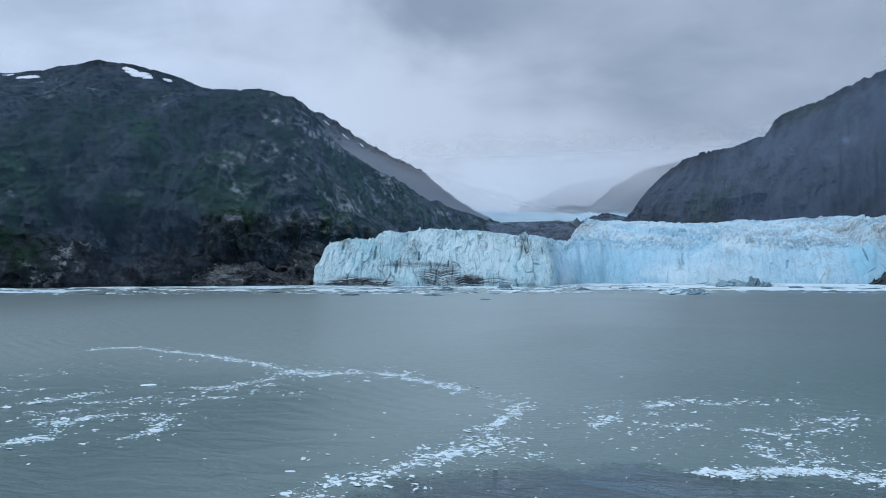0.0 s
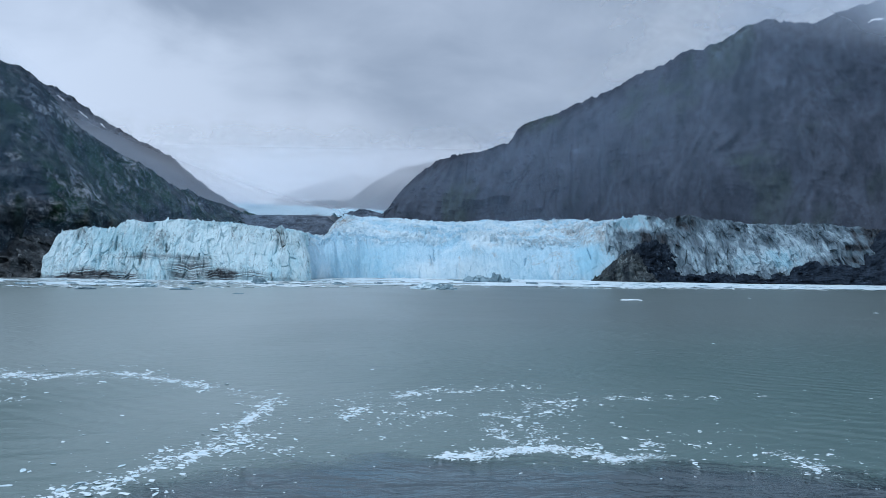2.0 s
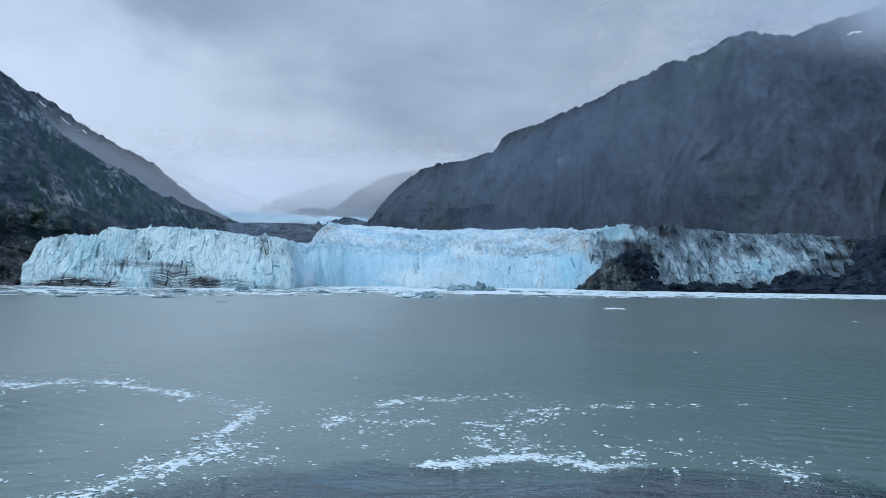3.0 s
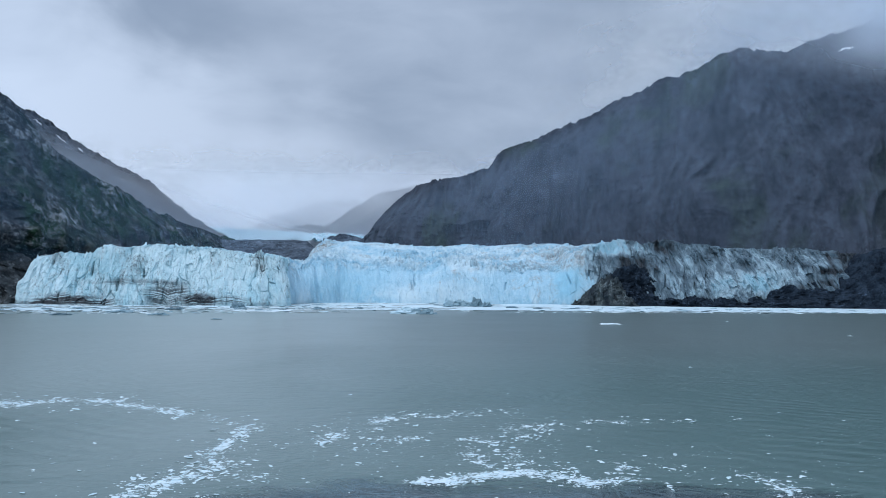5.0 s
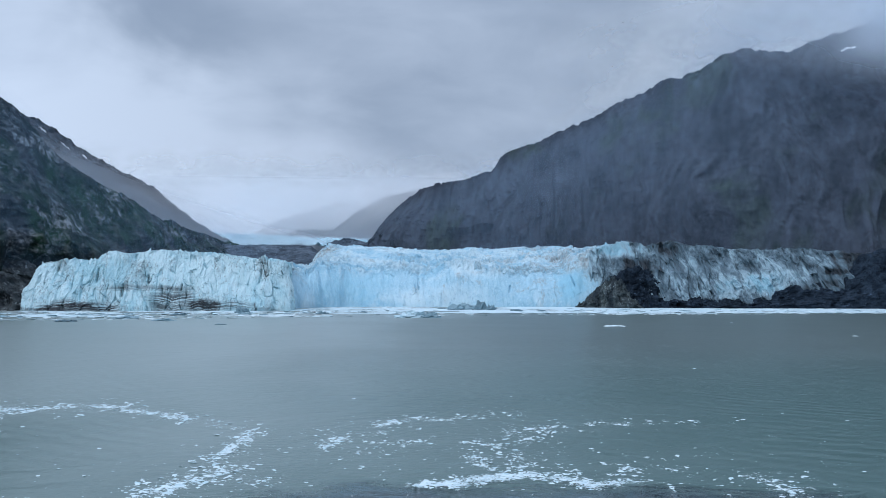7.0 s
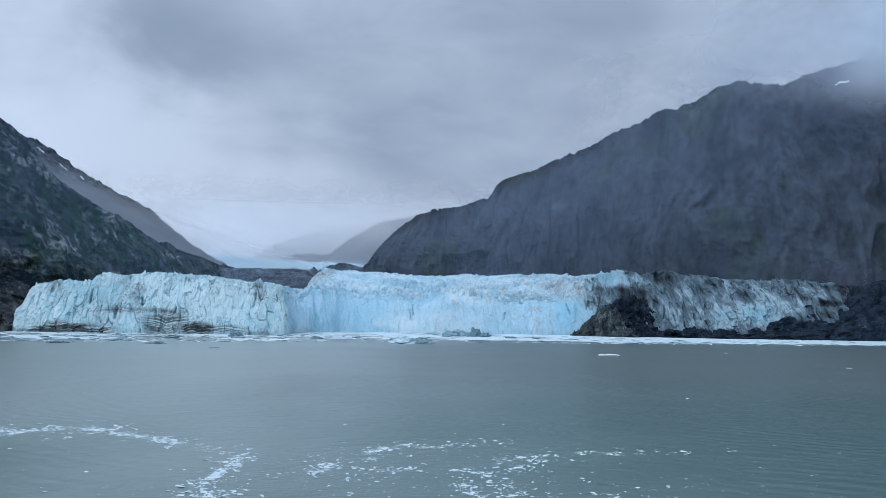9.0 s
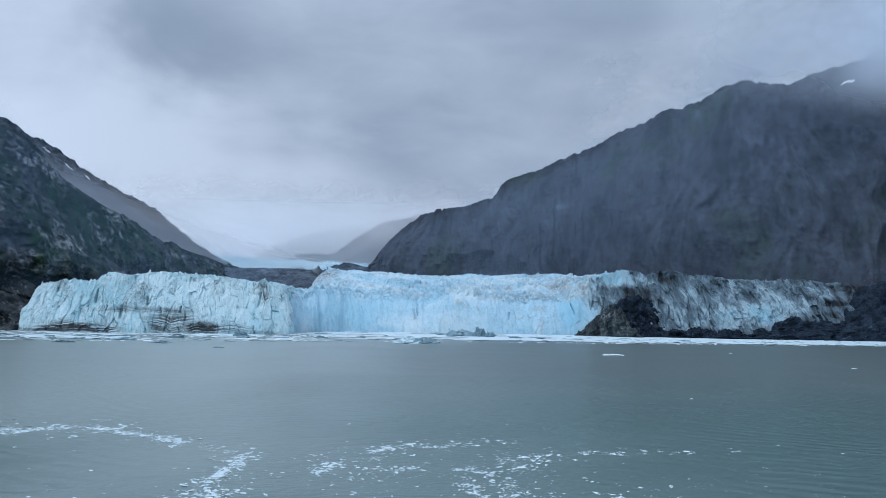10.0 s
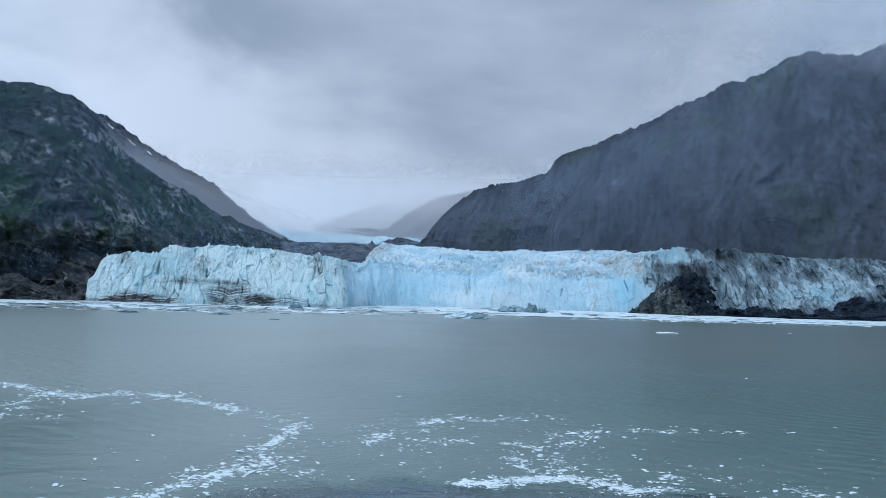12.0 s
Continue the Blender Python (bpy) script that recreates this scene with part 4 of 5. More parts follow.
for name, grid, spots in (("the rounded summit", summit_grid, SUMMIT_SNOW), ("the far ridge", far_grid, FAR_SNOW), ("the steep dark mountain", right_grid, RIGHT_SNOW)):
    for i, (x, y, z, tall, wide) in enumerate(spots):
        row, col = find(grid, x, y, z)
        snow_patch(grid, row, col, tall, wide, 200 + i, name)

# ---- low cloud and mist lying on the slopes, and sheets imitating distance haze ----
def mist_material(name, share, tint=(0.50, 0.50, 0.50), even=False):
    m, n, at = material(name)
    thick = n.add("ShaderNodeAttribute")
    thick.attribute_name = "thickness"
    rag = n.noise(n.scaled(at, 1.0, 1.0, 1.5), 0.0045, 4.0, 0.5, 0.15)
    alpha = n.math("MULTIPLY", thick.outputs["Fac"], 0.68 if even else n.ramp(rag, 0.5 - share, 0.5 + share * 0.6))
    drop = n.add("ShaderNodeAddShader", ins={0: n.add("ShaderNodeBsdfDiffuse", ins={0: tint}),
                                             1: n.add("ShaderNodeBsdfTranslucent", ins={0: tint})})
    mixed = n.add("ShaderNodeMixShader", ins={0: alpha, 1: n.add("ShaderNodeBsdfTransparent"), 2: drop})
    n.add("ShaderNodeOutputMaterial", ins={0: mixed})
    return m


MIST = mist_material("ragged_mist", 0.26)
SOFT_MIST = mist_material("soft_mist", 0.55, (0.46, 0.50, 0.55))
# air haze is put into these tints; the sheets pale and blue what lies behind
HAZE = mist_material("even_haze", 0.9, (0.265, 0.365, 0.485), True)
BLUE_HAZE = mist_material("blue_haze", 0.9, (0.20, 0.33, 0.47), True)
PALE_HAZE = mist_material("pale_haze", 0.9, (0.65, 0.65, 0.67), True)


def mist_bank(name, line, low, high, thick, mat_, label, seed, waist=None, fade=0.12, tail=0.12):
    """A hanging sheet of mist along a line; thick: its density at the bottom, the waist and the top."""
    t = np.linspace(0, 1, len(line))
    cols, rows = 80, 60
    u, v = np.linspace(0, 1, cols), np.linspace(0, 1, rows)
    xy = line_at(t, np.array(line, float), u)
    gx, gv = np.tile(xy, (rows, 1)), np.repeat(v, cols)
    base, roof = (np.tile(np.interp(u, np.linspace(0, 1, len(h)), h), rows) if isinstance(h, list) else h for h in (low, high))
    p = np.column_stack([gx, base + (roof - base) * gv])
    p[:, :2] += 7 * np.stack([fractal(p / 200 + s, 3, 0.5, seed + s) for s in (1, 2)], 1)
    ob = grid_mesh(name, p, rows, cols, mat_, True)
    w = waist or 0.5
    dens = np.where(gv < w, thick[0] + (thick[1] - thick[0]) * step(0, w, gv), thick[1] + (thick[2] - thick[1]) * step(w, 1, gv))
    uu = np.tile(u, rows)
    dens = dens * step(0, fade, uu) * step(0, tail, 1 - uu)
    layer = ob.data.attributes.new("thickness", "FLOAT", "POINT")
    layer.data.foreach_set("value", dens.astype(np.float32))
    tagged(ob, label, "mist", kind="stuff")
    return ob


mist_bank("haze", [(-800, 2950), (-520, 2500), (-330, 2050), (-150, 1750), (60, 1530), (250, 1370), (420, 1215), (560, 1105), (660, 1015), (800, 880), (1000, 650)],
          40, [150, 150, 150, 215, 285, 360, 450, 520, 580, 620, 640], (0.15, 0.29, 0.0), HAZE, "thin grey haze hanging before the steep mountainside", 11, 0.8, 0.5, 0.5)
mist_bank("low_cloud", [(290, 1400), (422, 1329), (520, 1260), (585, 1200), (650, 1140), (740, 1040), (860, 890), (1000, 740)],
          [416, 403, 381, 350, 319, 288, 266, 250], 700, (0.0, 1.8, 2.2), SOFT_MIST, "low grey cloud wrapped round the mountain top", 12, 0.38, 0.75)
mist_bank("ridge_cloud", [(250, 2250), (480, 2100), (700, 1950), (900, 1800), (1100, 1600)],
          440, 900, (0.0, 0.7, 0.0), MIST, "grey cloud trailing behind the mountain ridge", 18, 0.4)
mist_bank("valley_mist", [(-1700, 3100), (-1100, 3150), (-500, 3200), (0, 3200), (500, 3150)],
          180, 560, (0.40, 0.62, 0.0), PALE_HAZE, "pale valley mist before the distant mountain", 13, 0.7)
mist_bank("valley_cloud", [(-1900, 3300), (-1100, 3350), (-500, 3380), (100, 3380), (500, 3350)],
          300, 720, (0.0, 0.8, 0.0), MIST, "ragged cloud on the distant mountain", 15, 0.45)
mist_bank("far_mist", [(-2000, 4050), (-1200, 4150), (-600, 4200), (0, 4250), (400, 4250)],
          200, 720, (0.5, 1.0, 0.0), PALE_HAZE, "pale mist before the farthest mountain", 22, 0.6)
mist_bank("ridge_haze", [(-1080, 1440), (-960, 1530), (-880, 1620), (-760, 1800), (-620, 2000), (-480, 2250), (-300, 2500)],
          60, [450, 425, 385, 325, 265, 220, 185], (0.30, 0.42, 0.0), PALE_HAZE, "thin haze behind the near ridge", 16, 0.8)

# sheets added to lighten and blue the left slopes as distance haze would
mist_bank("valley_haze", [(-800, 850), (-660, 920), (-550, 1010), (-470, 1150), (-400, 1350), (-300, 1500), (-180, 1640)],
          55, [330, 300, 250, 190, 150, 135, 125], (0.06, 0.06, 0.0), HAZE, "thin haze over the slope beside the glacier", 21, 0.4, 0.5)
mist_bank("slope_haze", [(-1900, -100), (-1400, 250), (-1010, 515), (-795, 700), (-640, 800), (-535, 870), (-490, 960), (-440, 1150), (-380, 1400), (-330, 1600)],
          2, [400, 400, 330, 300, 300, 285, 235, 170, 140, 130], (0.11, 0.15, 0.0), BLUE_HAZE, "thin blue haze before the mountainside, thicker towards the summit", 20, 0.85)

# ---- floating ice ----
def chunk_points(rng, n=9):
    """A small low block of ice: a few corners, flat below."""
    return [(rng.uniform(-0.5, 0.5), rng.uniform(-0.35, 0.35), rng.uniform(-0.06, 0.32) if i > 2 else rng.uniform(0.12, 0.38)) for i in range(n)]


def chunk_mesh(name, seed, mat_):
    rng = random.Random(seed)
    bm = bmesh.new()
    verts = [bm.verts.new(c) for c in chunk_points(rng, rng.randint(9, 14))]
    hull = bmesh.ops.convex_hull(bm, input=verts)
    bmesh.ops.delete(bm, geom=[v for v in bm.verts if not v.link_faces], context="VERTS")
    me = bpy.data.meshes.new(name)
    bm.to_mesh(me)
    bm.free()
    me.materials.append(mat_)
    return me


CHUNKS = [chunk_mesh("ice_chunk", 900 + i, BRASH) for i in range(10)]
SHAPES = []
for me in CHUNKS:
    co = np.empty(len(me.vertices) * 3, np.float32)
    me.vertices.foreach_get("co", co)
    SHAPES.append((co.reshape(-1, 3), [tuple(f.vertices) for f in me.polygons]))


def joined(name, places, mat_, label, category, shapes=SHAPES):
    """Many pieces of ice as one mesh. places: x, y, z, width, depth, height, turn, shape."""
    verts, faces, base = [], [], 0
    for x, y, z, w, d, h, turn, kind in places:
        co, polys = shapes[kind]
        c, s = math.cos(turn), math.sin(turn)
        px, py = co[:, 0] * w, co[:, 1] * d
        verts.append(np.column_stack([x + px * c - py * s, y + px * s + py * c, z + co[:, 2] * h]))
        faces += [tuple(i + base for i in f) for f in polys]
        base += len(co)
    me = bpy.data.meshes.new(name)
    me.from_pydata(np.concatenate(verts).tolist(), [], faces)
    me.materials.append(mat_)
    return tagged(new(name, me), label, category, kind="stuff")


# ---- drift lines on the water ----
DRIFTING = random.Random(77)
SPOTS = []


def drift(line, half, dense, most):
    """Crumbs of ice strung along a line, in clumps: half its depth in metres, clumps per metre, the largest piece."""
    rng, p = DRIFTING, np.array(line)
    reach = np.r_[0, np.cumsum(np.linalg.norm(np.diff(p, axis=0), axis=1))]
    for _ in range(max(2, int(reach[-1] * dense * 0.8))):
        along_it = rng.uniform(0, reach[-1])
        x, y = (np.interp(along_it, reach, p[:, k]) for k in (0, 1))
        thick = 1.0 + 0.7 * noise.noise(Vector((along_it / 2.5, half * 7, 0)))
        astray = rng.random() < (0.24 if dense < 30 else 0.08)
        y += rng.gauss(0, 1.9 if astray else 0.62) * half * thick
        x += rng.gauss(0, 2.2 if astray else 0.6)
        size = most * (0.30 + 1.5 * rng.random() ** 2.6)
        for k in range(rng.choice((1, 1, 2, 3, 5) if astray else (1, 2, 3, 5, 7))):
            SPOTS.append((x + (k > 0) * rng.gauss(0, 0.6 * most), y + (k > 0) * rng.gauss(0, 0.9 * most), size * (1.0 if k == 0 else rng.uniform(0.3, 0.7))))


# the long arc
drift([(-86.3, 141.7), (-80.5, 140.8), (-76.4, 139.1), (-73.9, 144.4), (-66.9, 145.8), (-59.5, 143.6)], 3.4, 16, 0.8)
drift([(-59.4, 142.1), (-54.5, 139.1), (-50.3, 136.2), (-46.5, 134.0), (-42.5, 129.6)], 2.2, 18, 0.75)
drift([(-67.9, 130.9), (-65.7, 132.3)], 1.8, 4, 0.6)
# its hook, turning back towards the eye
drift([(-39.5, 129.3), (-36.2, 124.5), (-32.3, 122.2), (-29.8, 119.0)], 3.9, 5.2, 0.60)
drift([(-29.5, 119.0), (-29.2, 114.3), (-29.4, 110.0), (-29.0, 105.3), (-29.2, 102.7), (-29.9, 100.9)], 3.0, 14.3, 0.75)
drift([(-28.6, 102.7), (-28.9, 97.2), (-30.5, 96.5)], 3.9, 4.5, 0.70)
drift([(-24.3, 92.3), (-26.8, 92.7), (-28.0, 89.8), (-29.2, 87.6), (-30.4, 86.2)], 4.1, 22.1, 0.70)
drift([(-30.0, 87.0), (-31.3, 83.5), (-32.5, 81.1), (-33.1, 78.2), (-33.8, 75.9), (-34.5, 74.0)], 2.8, 19.5, 0.75)
drift([(-34.4, 74.3), (-36.8, 73.5), (-37.9, 69.5)], 1.8, 7.8, 0.80)
drift([(-24.3, 88.7), (-21.8, 89.1), (-19.5, 89.0)], 1.7, 13.0, 0.55)
drift([(-22.5, 85.7), (-23.3, 81.6), (-25.6, 77.6)], 2.7, 3.2, 0.60)
# the bar before the dark water
drift([(-2.7, 86.7), (0.3, 87.1), (3.6, 88.6), (5.7, 90.3), (8.4, 90.7), (11.3, 91.8)], 1.2, 42, 0.6)
drift([(11.1, 91.5), (12.7, 90.2), (14.9, 89.8), (16.6, 88.3), (17.7, 87.4)], 1.6, 40, 0.55)
drift([(15.7, 87.0), (18.7, 87.2), (20.5, 88.1), (23.0, 89.3)], 0.8, 24, 0.55)
# the middle band
drift([(-10.8, 123.5), (-9.0, 126.8), (-6.8, 129.8), (-4.5, 132.3), (-1.2, 130.3), (2.5, 130.6)], 2.0, 15.0, 0.60)
drift([(1.8, 131.7), (5.4, 135.0), (8.5, 137.7), (11.0, 136.7), (14.9, 135.8)], 4.3, 5.4, 0.60)
drift([(-20.2, 115.5), (-17.3, 119.0), (-14.3, 116.0), (-11.3, 116.2), (-8.5, 119.7)], 4.8, 5.4, 0.66)
drift([(-16.4, 107.8), (-15.3, 111.1), (-13.5, 113.3)], 2.0, 10.8, 0.72)
drift([(-8.7, 111.6), (-6.2, 110.1), (-3.8, 111.1), (-1.7, 112.1)], 2.0, 10.8, 0.60)
drift([(-11.8, 102.8), (-8.4, 106.8), (-4.3, 104.8)], 4.3, 3.6, 0.60)
# the knot in the middle
drift([(10.3, 117.4), (12.4, 120.4), (13.7, 120.5), (16.0, 120.7), (17.9, 121.8)], 2.4, 12.3, 0.72)
drift([(10.6, 111.4), (12.5, 113.2), (14.9, 112.5)], 2.9, 8.9, 0.72)
drift([(18.9, 125.4), (21.0, 124.1), (23.6, 126.9), (26.9, 128.2), (28.9, 126.8), (33.4, 127.7)], 2.2, 5.6, 0.72)
drift([(34.1, 130.4), (39.9, 127.7), (46.9, 128.8), (52.5, 130.9)], 3.1, 1.4, 0.72)
drift([(3.6, 109.6), (6.2, 112.7), (8.4, 108.8), (5.8, 105.2)], 3.8, 5.6, 0.60)
drift([(4.0, 102.2), (5.2, 100.2), (6.0, 96.4), (4.8, 96.3)], 3.1, 12.3, 0.66)
drift([(8.2, 100.8), (10.2, 102.6), (10.9, 98.3), (11.2, 95.2)], 3.7, 8.9, 0.60)
drift([(5.1, 92.8), (7.2, 92.6), (10.8, 94.6)], 2.5, 6.7, 0.60)
drift([(14.1, 93.4), (16.2, 93.5), (17.2, 91.6)], 2.8, 4.5, 0.60)
drift([(21.3, 92.4), (23.0, 94.5), (24.3, 95.2), (23.5, 92.8)], 1.4, 9.9, 0.50)
drift([(24.8, 94.6), (28.8, 96.4), (31.2, 93.0)], 3.7, 2.2, 0.60)
drift([(24.2, 88.5), (25.5, 87.6)], 1.2, 7.4, 0.45)
drift([(34.1, 87.4), (37.5, 91.7), (38.1, 89.4)], 2.2, 5.6, 0.60)
drift([(39.1, 88.7), (38.5, 85.7), (40.3, 86.3), (37.1, 82.6)], 2.4, 11.2, 0.60)
drift([(33.9, 91.3), (34.9, 85.5), (45.2, 89.8), (44.0, 82.6)], 4.9, 0.9, 0.60)
# the thin far line
drift([(-159.0, 161.3), (-158.6, 165.9), (-155.6, 169.9), (-150.3, 171.7)], 1.2, 16, 0.8)
drift([(-148.5, 170.7), (-136.0, 165.9), (-125.5, 163.8), (-112.6, 157.8)], 1.1, 9, 0.8)
drift([(-114.0, 158.6), (-106.0, 154.1), (-101.6, 153.3), (-94.5, 149.2)], 1.3, 12, 0.8)
drift([(-93.4, 147.5), (-86.4, 143.0), (-80.7, 140.3), (-76.4, 140.9), (-74.4, 143.3)], 2.8, 11, 0.75)
drift([(-130.9, 155.5), (-118.9, 151.0), (-113.1, 151.8)], 2.4, 1.2, 0.7)
# drift to seaward
drift([(-92.1, 117.0), (-88.2, 117.6), (-86.5, 120.3), (-84.4, 121.7)], 2.0, 10.3, 0.7)
drift([(-86.1, 119.7), (-85.0, 124.4), (-83.6, 127.1), (-83.6, 131.0)], 4.6, 12.6, 0.7)
drift([(-83.2, 116.6), (-79.3, 117.9), (-74.5, 117.5), (-66.9, 118.2)], 3.2, 4.6, 0.6)
drift([(-97.6, 98.5), (-93.6, 100.4), (-90.8, 102.5)], 0.7, 10.3, 0.6)
drift([(-87.8, 105.7), (-83.8, 106.5), (-81.3, 109.1), (-79.2, 111.0)], 1.4, 10.3, 0.6)
drift([(-91.9, 105.0), (-90.3, 107.3)], 1.9, 6.9, 0.7)
drift([(-103.8, 98.7), (-105.1, 101.7), (-103.7, 103.4), (-102.7, 108.1)], 2.4, 10.3, 0.7)
drift([(-106.9, 90.6), (-107.3, 93.1), (-106.5, 95.5), (-105.6, 99.2)], 2.5, 5.8, 0.8)
drift([(-99.7, 90.6), (-92.9, 87.3), (-94.5, 90.4), (-94.5, 94.8)], 2.4, 5.8, 0.7)
drift([(-91.8, 86.8), (-87.2, 84.9), (-87.6, 86.9), (-87.5, 90.0), (-85.9, 91.0)], 3.1, 16.1, 0.7)
drift([(-85.5, 90.7), (-83.9, 93.5), (-81.3, 93.5)], 2.9, 6.9, 0.6)
drift([(-79.3, 91.9), (-77.4, 93.4), (-73.7, 88.7), (-71.3, 84.8), (-72.3, 81.6), (-71.9, 79.6)], 2.2, 11.5, 0.65)
drift([(-85.0, 70.6), (-84.3, 72.7), (-84.3, 74.4), (-83.8, 76.3), (-81.1, 75.8)], 1.5, 20.7, 0.75)
drift([(-84.5, 76.7), (-84.2, 80.1), (-84.9, 83.7)], 2.9, 3.4, 0.6)
drift([(-137.3, 119.0), (-134.9, 122.4), (-128.8, 125.3)], 4.2, 2.8, 0.8)
drift([(-123.4, 105.8), (-117.2, 105.2), (-114.4, 107.5)], 3.2, 2.5, 0.8)
drift([(-81.2, 123.4), (-77.4, 126.1)], 1.0, 11.5, 0.6)
drift([(-40.0, 66.1), (-39.0, 67.7), (-36.3, 66.2)], 1.9, 9.2, 0.75)

SINGLES = [(-18.0, 156.2, 1.6), (-21.0, 104.0, 1.1), (-47.1, 94.4, 1.0), (-36.9, 109.0, 0.8), (-34.8, 108.8, 0.8), (-47.6, 106.6, 0.9), (-42.2, 90.6, 1.0), (-36.1, 80.4, 1.3), (-37.2, 73.8, 1.4), (-35.8, 74.5, 1.5), (-34.1, 73.6, 1.5), (-45.3, 78.1, 1.2), (-43.6, 80.9, 1.0), (-15.3, 87.9, 0.9), (51.4, 130.8, 1.4), (-20.2, 93.8, 0.9), (26.1, 85.4, 0.8)]
MORE_SINGLES = [(-100.6, 116.9, 3.0), (-140.3, 129.0, 1.5), (-104.7, 96.1, 1.8), (-44.4, 77.8, 1.2), (-43.8, 72.9, 1.2), (-36.6, 70.2, 1.6), (-34.7, 70.4, 1.5), (-77.1, 68.5, 1.2), (-73.4, 66.0, 1.0), (-75.2, 75.5, 1.0), (-106.9, 99.9, 1.4), (-106.0, 91.4, 2.0), (21.0, 98.0, 1.0), (43.4, 82.6, 0.9), (-7.1, 91.4, 0.8), (-24.1, 103.0, 0.6), (-56.7, 107.2, 0.5)]


def build_drift():
    rng = DRIFTING
    SPOTS.extend(SINGLES + MORE_SINGLES)
    for x0, x1, y0, y1, count in ((-30, 82, 80, 138, 150), (-18, 14, 92, 135, 200), (0, 36, 84, 112, 110), (-155, -45, 72, 150, 130), (20, 60, 78, 105, 60), (-45, -15, 66, 120, 60), (-112, -70, 74, 126, 150), (-48, -18, 66, 98, 50)):
        for _ in range(count):
            SPOTS.append((rng.uniform(x0, x1), rng.uniform(y0, y1), 0.17 + 0.6 * rng.random() ** 3))
    SPOTS.sort(key=lambda q: -q[2] / math.hypot(q[0], q[1]))
    rest = []
    for i, (x, y, size) in enumerate(SPOTS):
        deep, tall, turn, kind = size * rng.uniform(0.5, 1.1), size * rng.uniform(0.18, 0.45), rng.gauss(0, 0.7), rng.randrange(len(CHUNKS))
        if i < 300:
            one = new("ice_chunk", CHUNKS[kind])
            one.matrix_basis = pose(x, y, 0, 0, 0, math.degrees(turn)) @ Matrix.Diagonal((size, deep, tall, 1))
            tagged(one, "small white chunk of ice floating on the water", "ice chunk", "drifting ice chunks")
        else:
            rest.append((x, y, 0, size, deep, tall, turn, kind))
    joined("brash_ice", rest, BRASH, "drift lines of small white ice crumbs on the water", "brash ice")


build_drift()


# ---- the belt of brash along the ice front ----
SHORE = [(-1000, 480), (-779, 668), (-625, 771), (-483, 845), (-390, 835), (-285, 838), (-180, 880), (-160, 1070), (0, 1072), (170, 1066), (240, 1020), (330, 1000), (450, 965), (540, 950), (660, 925), (800, 845)]
OUTER = [(-800, 300), (-574, 493), (-444, 549), (-350, 590), (-300, 600), (-230, 615), (-150, 650), (-100, 690), (0, 715), (110, 725), (170, 735), (225, 738), (330, 750), (436, 765), (520, 760), (650, 700)]


def belt_place(u, v):
    t = np.linspace(0, 1, len(SHORE))
    s, o = line_at(t, np.array(SHORE, float), u), line_at(t, np.array(OUTER, float), u)
    return s + (o - s) * v[:, None]


def build_belt():
    cols, rows = 900, 60
    u, v = np.meshgrid(np.linspace(0, 1, cols), np.linspace(-0.02, 1.0, rows))
    p = belt_place(u.ravel(), v.ravel())
    q = np.column_stack([p, np.zeros(len(p))])
    rag = fractal(q / np.array([60, 22, 1]), 5, 0.6, 140)
    right = step(-200, 150, p[:, 0])
    full = rag + 0.35 + 0.75 * right - 0.9 * step(0.75, 1.0, v.ravel()) - 0.25 * (1 - right) * step(0.2, 0.6, v.ravel())
    lift = 0.18 + 0.2 * np.abs(fractal(q / 6, 3, 0.5, 141))
    verts = np.column_stack([p, lift])
    i = np.arange(rows * cols).reshape(rows, cols)
    quads = np.stack([i[:-1, :-1], i[1:, :-1], i[1:, 1:], i[:-1, 1:]], -1).reshape(-1, 4)
    quads = quads[(full[quads] > 0).all(1)]
    used = np.unique(quads)
    back = np.zeros(rows * cols, int)
    back[used] = np.arange(len(used))
    me = bpy.data.meshes.new("slush_ice")
    me.from_pydata(verts[used].tolist(), [], back[quads].tolist())
    me.materials.append(BRASH)
    tagged(new("slush_ice", me), "belt of white slush along the ice front", "slush", kind="stuff")
    rng = random.Random(8)
    places = []
    for _ in range(5200):
        uu, vv = rng.random(), min(1.08, max(0.0, rng.gauss(0.62, 0.33)))
        x, y = belt_place(np.array([uu]), np.array([vv]))[0]
        size = 0.8 + 5.5 * rng.random() ** 3.5
        places.append((x, y, 0.1, size * rng.uniform(1.0, 2.2), size, size * rng.uniform(0.18, 0.55), rng.gauss(0, 0.4), rng.randrange(len(SHAPES))))
    for _ in range(70):
        uu, vv = rng.uniform(0.2, 0.78), rng.uniform(0.25, 0.95)
        x, y = belt_place(np.array([uu]), np.array([vv]))[0]
        size = rng.uniform(3, 8)
        places.append((x, y, 0.3, size * rng.uniform(1.2, 2.4), size, size * rng.uniform(0.25, 0.5), rng.gauss(0, 0.3), rng.randrange(len(SHAPES))))
    joined("brash_belt", places[:4600], BRASH, "crowded white ice blocks along the ice front", "brash ice")
    joined("dark_brash", places[4600:], BERG, "dark dirty ice blocks among the white brash", "brash ice")


build_belt()


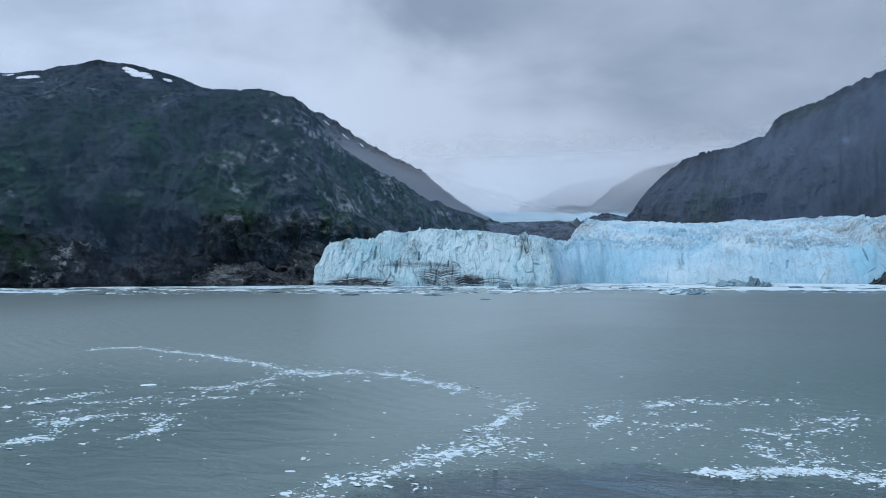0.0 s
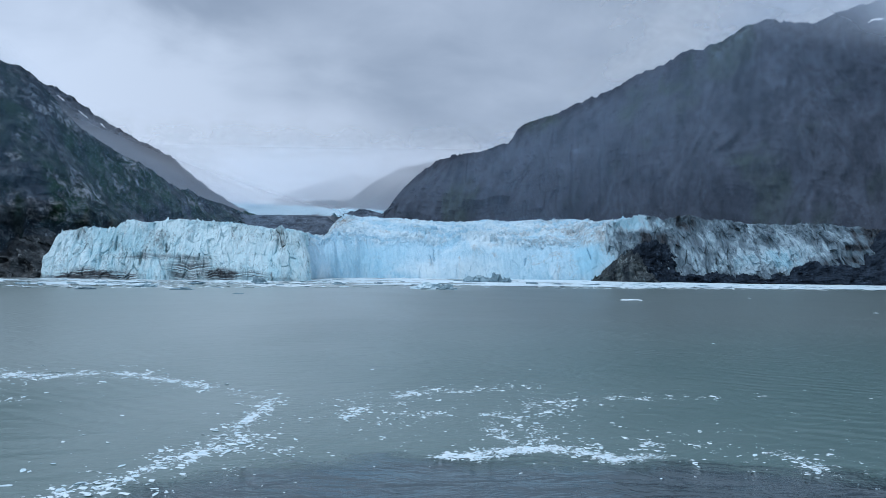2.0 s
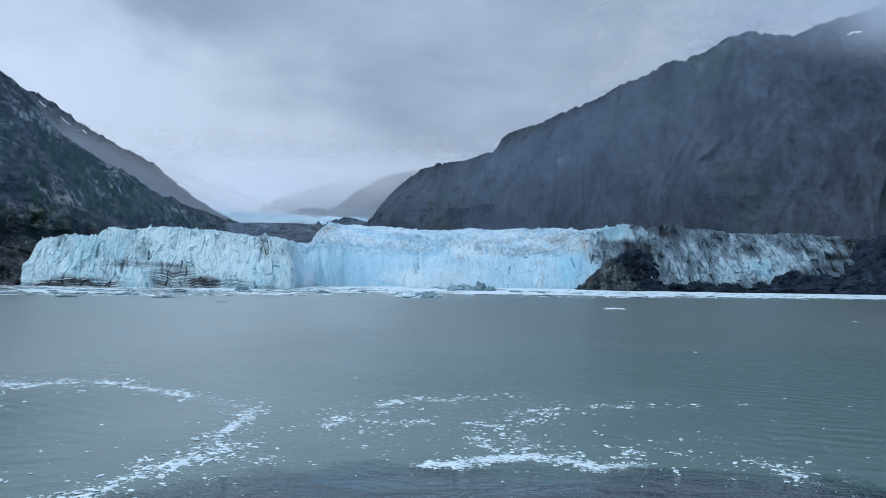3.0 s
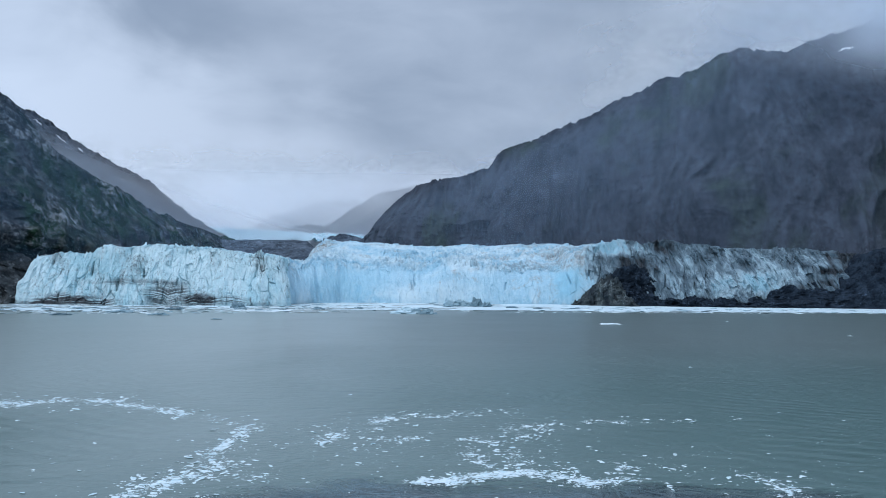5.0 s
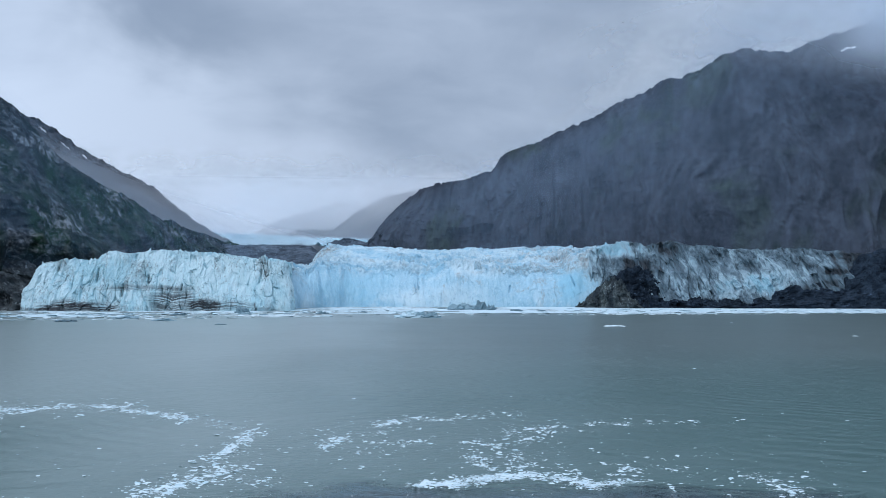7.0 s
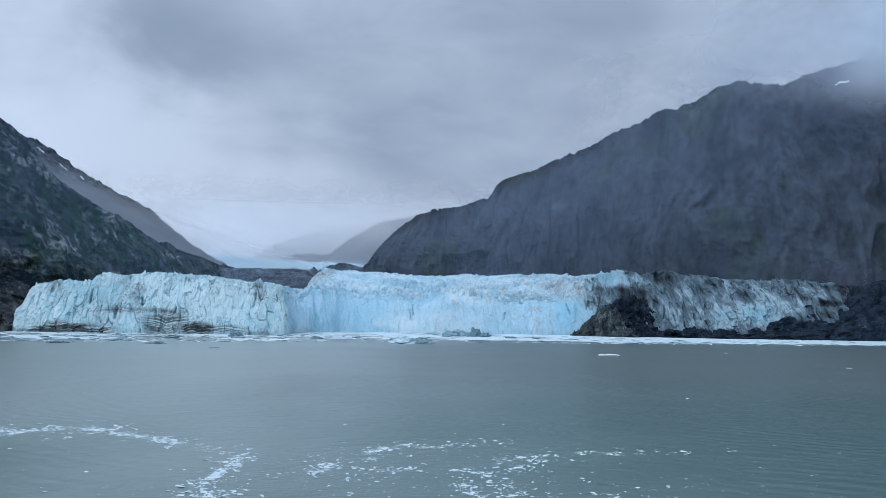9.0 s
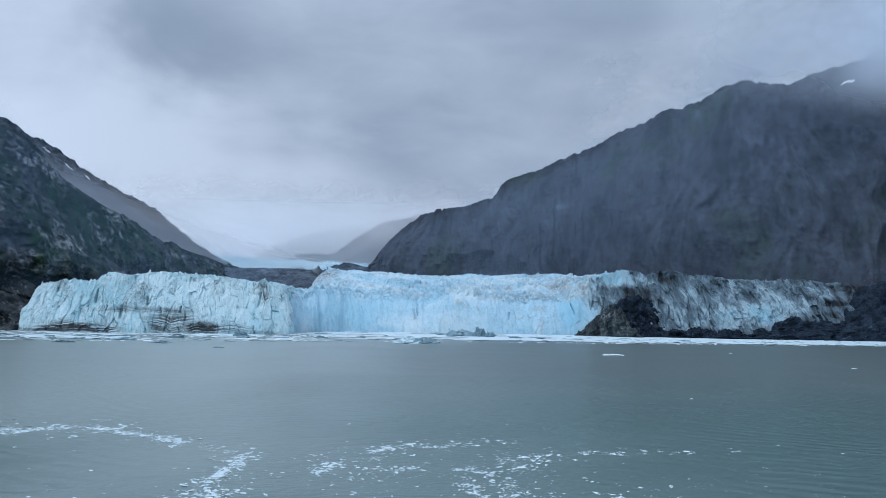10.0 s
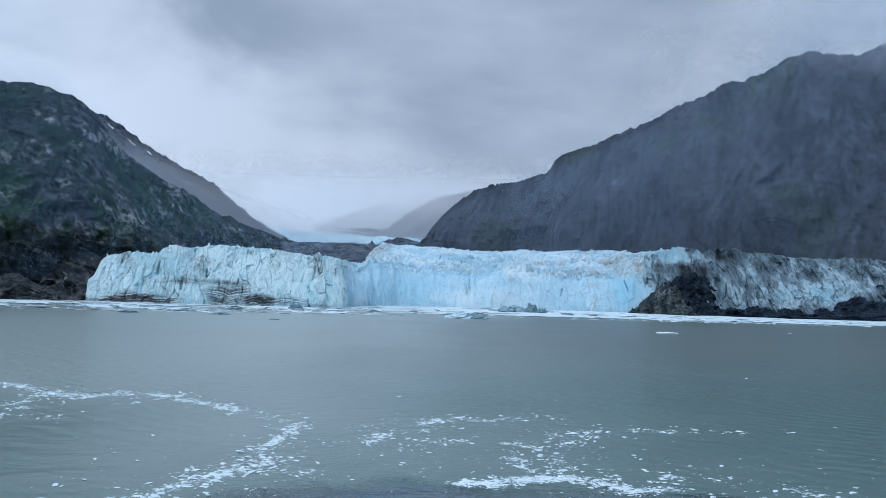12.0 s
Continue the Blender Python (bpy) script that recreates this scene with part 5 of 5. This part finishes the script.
# ---- icebergs and floes ----
def iceberg(x, y, wide, deep, tall, seed, mat_, label, turn=0.0, jag=0.5, category="iceberg"):
    """A worn block of ice with a broken top, sunk in the water."""
    bm = bmesh.new()
    bmesh.ops.create_icosphere(bm, subdivisions=4, radius=1.0)
    co = np.array([v.co[:] for v in bm.verts])
    f1, f2, lot, tilt = cells(co * 2.6 + seed, seed)
    g1, g2, lot2, tilt2 = cells(co * 5.5 + seed, seed + 2)
    r = 1 + jag * (0.7 * (lot - 0.5) + 0.35 * tilt) + 0.2 * jag * (lot2 - 0.5 + 0.5 * tilt2) - 0.25 * jag * (1 - step(0, 0.12, f2 - f1))
    co = co * r[:, None]
    crest = 1 + 0.6 * jag * fractal(np.column_stack([co[:, 0] * 2.2, co[:, 1] * 1.4, 0 * r + seed]), 4, 0.6, seed)
    co[:, 2] = np.clip(co[:, 2] * crest, -0.25, 9)
    for v, c in zip(bm.verts, co):
        v.co = (c[0] * wide / 2, c[1] * deep / 2, c[2] * tall)
    ob = part("iceberg" if category == "iceberg" else "ice_floe", bm, mat_)
    ob.matrix_basis = pose(x, y, 0, 0, 0, turn)
    return tagged(ob, label, category, "icebergs" if category == "iceberg" else "ice floes")


iceberg(21, 905, 34, 16, 6.8, 3, BERG, "jagged blue-grey iceberg with dark grit before the ice wall", 8, 0.55)
iceberg(42, 900, 17, 12, 9.5, 4, BERG, "leaning blue-grey slab of broken ice", -12, 0.55)
iceberg(53, 895, 13, 9, 4.5, 5, BERG, "low dirty iceberg fragment", 20, 0.8)
iceberg(8, 880, 12, 8, 3.0, 23, BERG, "small dark iceberg lying in white brash", 0, 0.8)
iceberg(-29, 640, 26, 11, 4.2, 6, FLOE, "low pale blue iceberg with a broken flat top", 4, 0.8)
iceberg(-11, 634, 13, 8, 3.4, 7, BERG, "low grey-blue iceberg at the edge of the brash", -6, 0.8)
iceberg(-206, 770, 14, 9, 5, 8, BERG, "rounded blue iceberg at the foot of the ice cliff", 0, 0.5)
iceberg(106.5, 477.5, 13.5, 4, 0.8, 9, BRASH, "thin white floe alone on open water", 3, 0.5, "ice floe")
iceberg(202, 375.5, 3.0, 1.6, 0.25, 10, BRASH, "small white floe on open water", 0, 0.5, "ice floe")
iceberg(200, 532.5, 2.0, 1.4, 0.3, 11, BRASH, "tiny white floe on open water", 0, 0.5, "ice floe")
iceberg(-259, 614.5, 22, 12, 1.9, 12, BERG, "flat black-streaked floe at the brash edge", 2, 0.6, "ice floe")
iceberg(-210, 566, 18, 8, 1.5, 13, BERG, "flat dark floe at the brash edge", -3, 0.6, "ice floe")
iceberg(-276, 552, 15, 7, 1.2, 14, BERG, "flat dark dirty floe on open water", 5, 0.6, "ice floe")
iceberg(-148.5, 502.5, 8, 3, 0.6, 15, BERG, "thin dark floe on open water", 0, 0.6, "ice floe")
for x, y, wide, tall, turn in ((-330, 690, 13, 1.6, 4), (-300, 720, 10, 1.4, -8), (-245, 700, 16, 1.8, 6), (-190, 720, 12, 2.0, -4), (-165, 690, 9, 1.2, 10),
                               (-120, 740, 14, 1.6, 2), (-85, 780, 10, 1.5, -6), (80, 850, 14, 2.0, 5), (105, 830, 10, 1.4, -3), (-380, 650, 12, 1.3, 3)):
    iceberg(x, y, wide, wide * 0.45, tall, int(400 + wide + abs(x)), BERG, "flat dark dirty floe lying in white brash", turn, 0.6, "ice floe")
iceberg(71.5, 217.5, 1.0, 0.6, 0.15, 18, BRASH, "small white floe on rippled water", 0, 0.5, "ice floe")
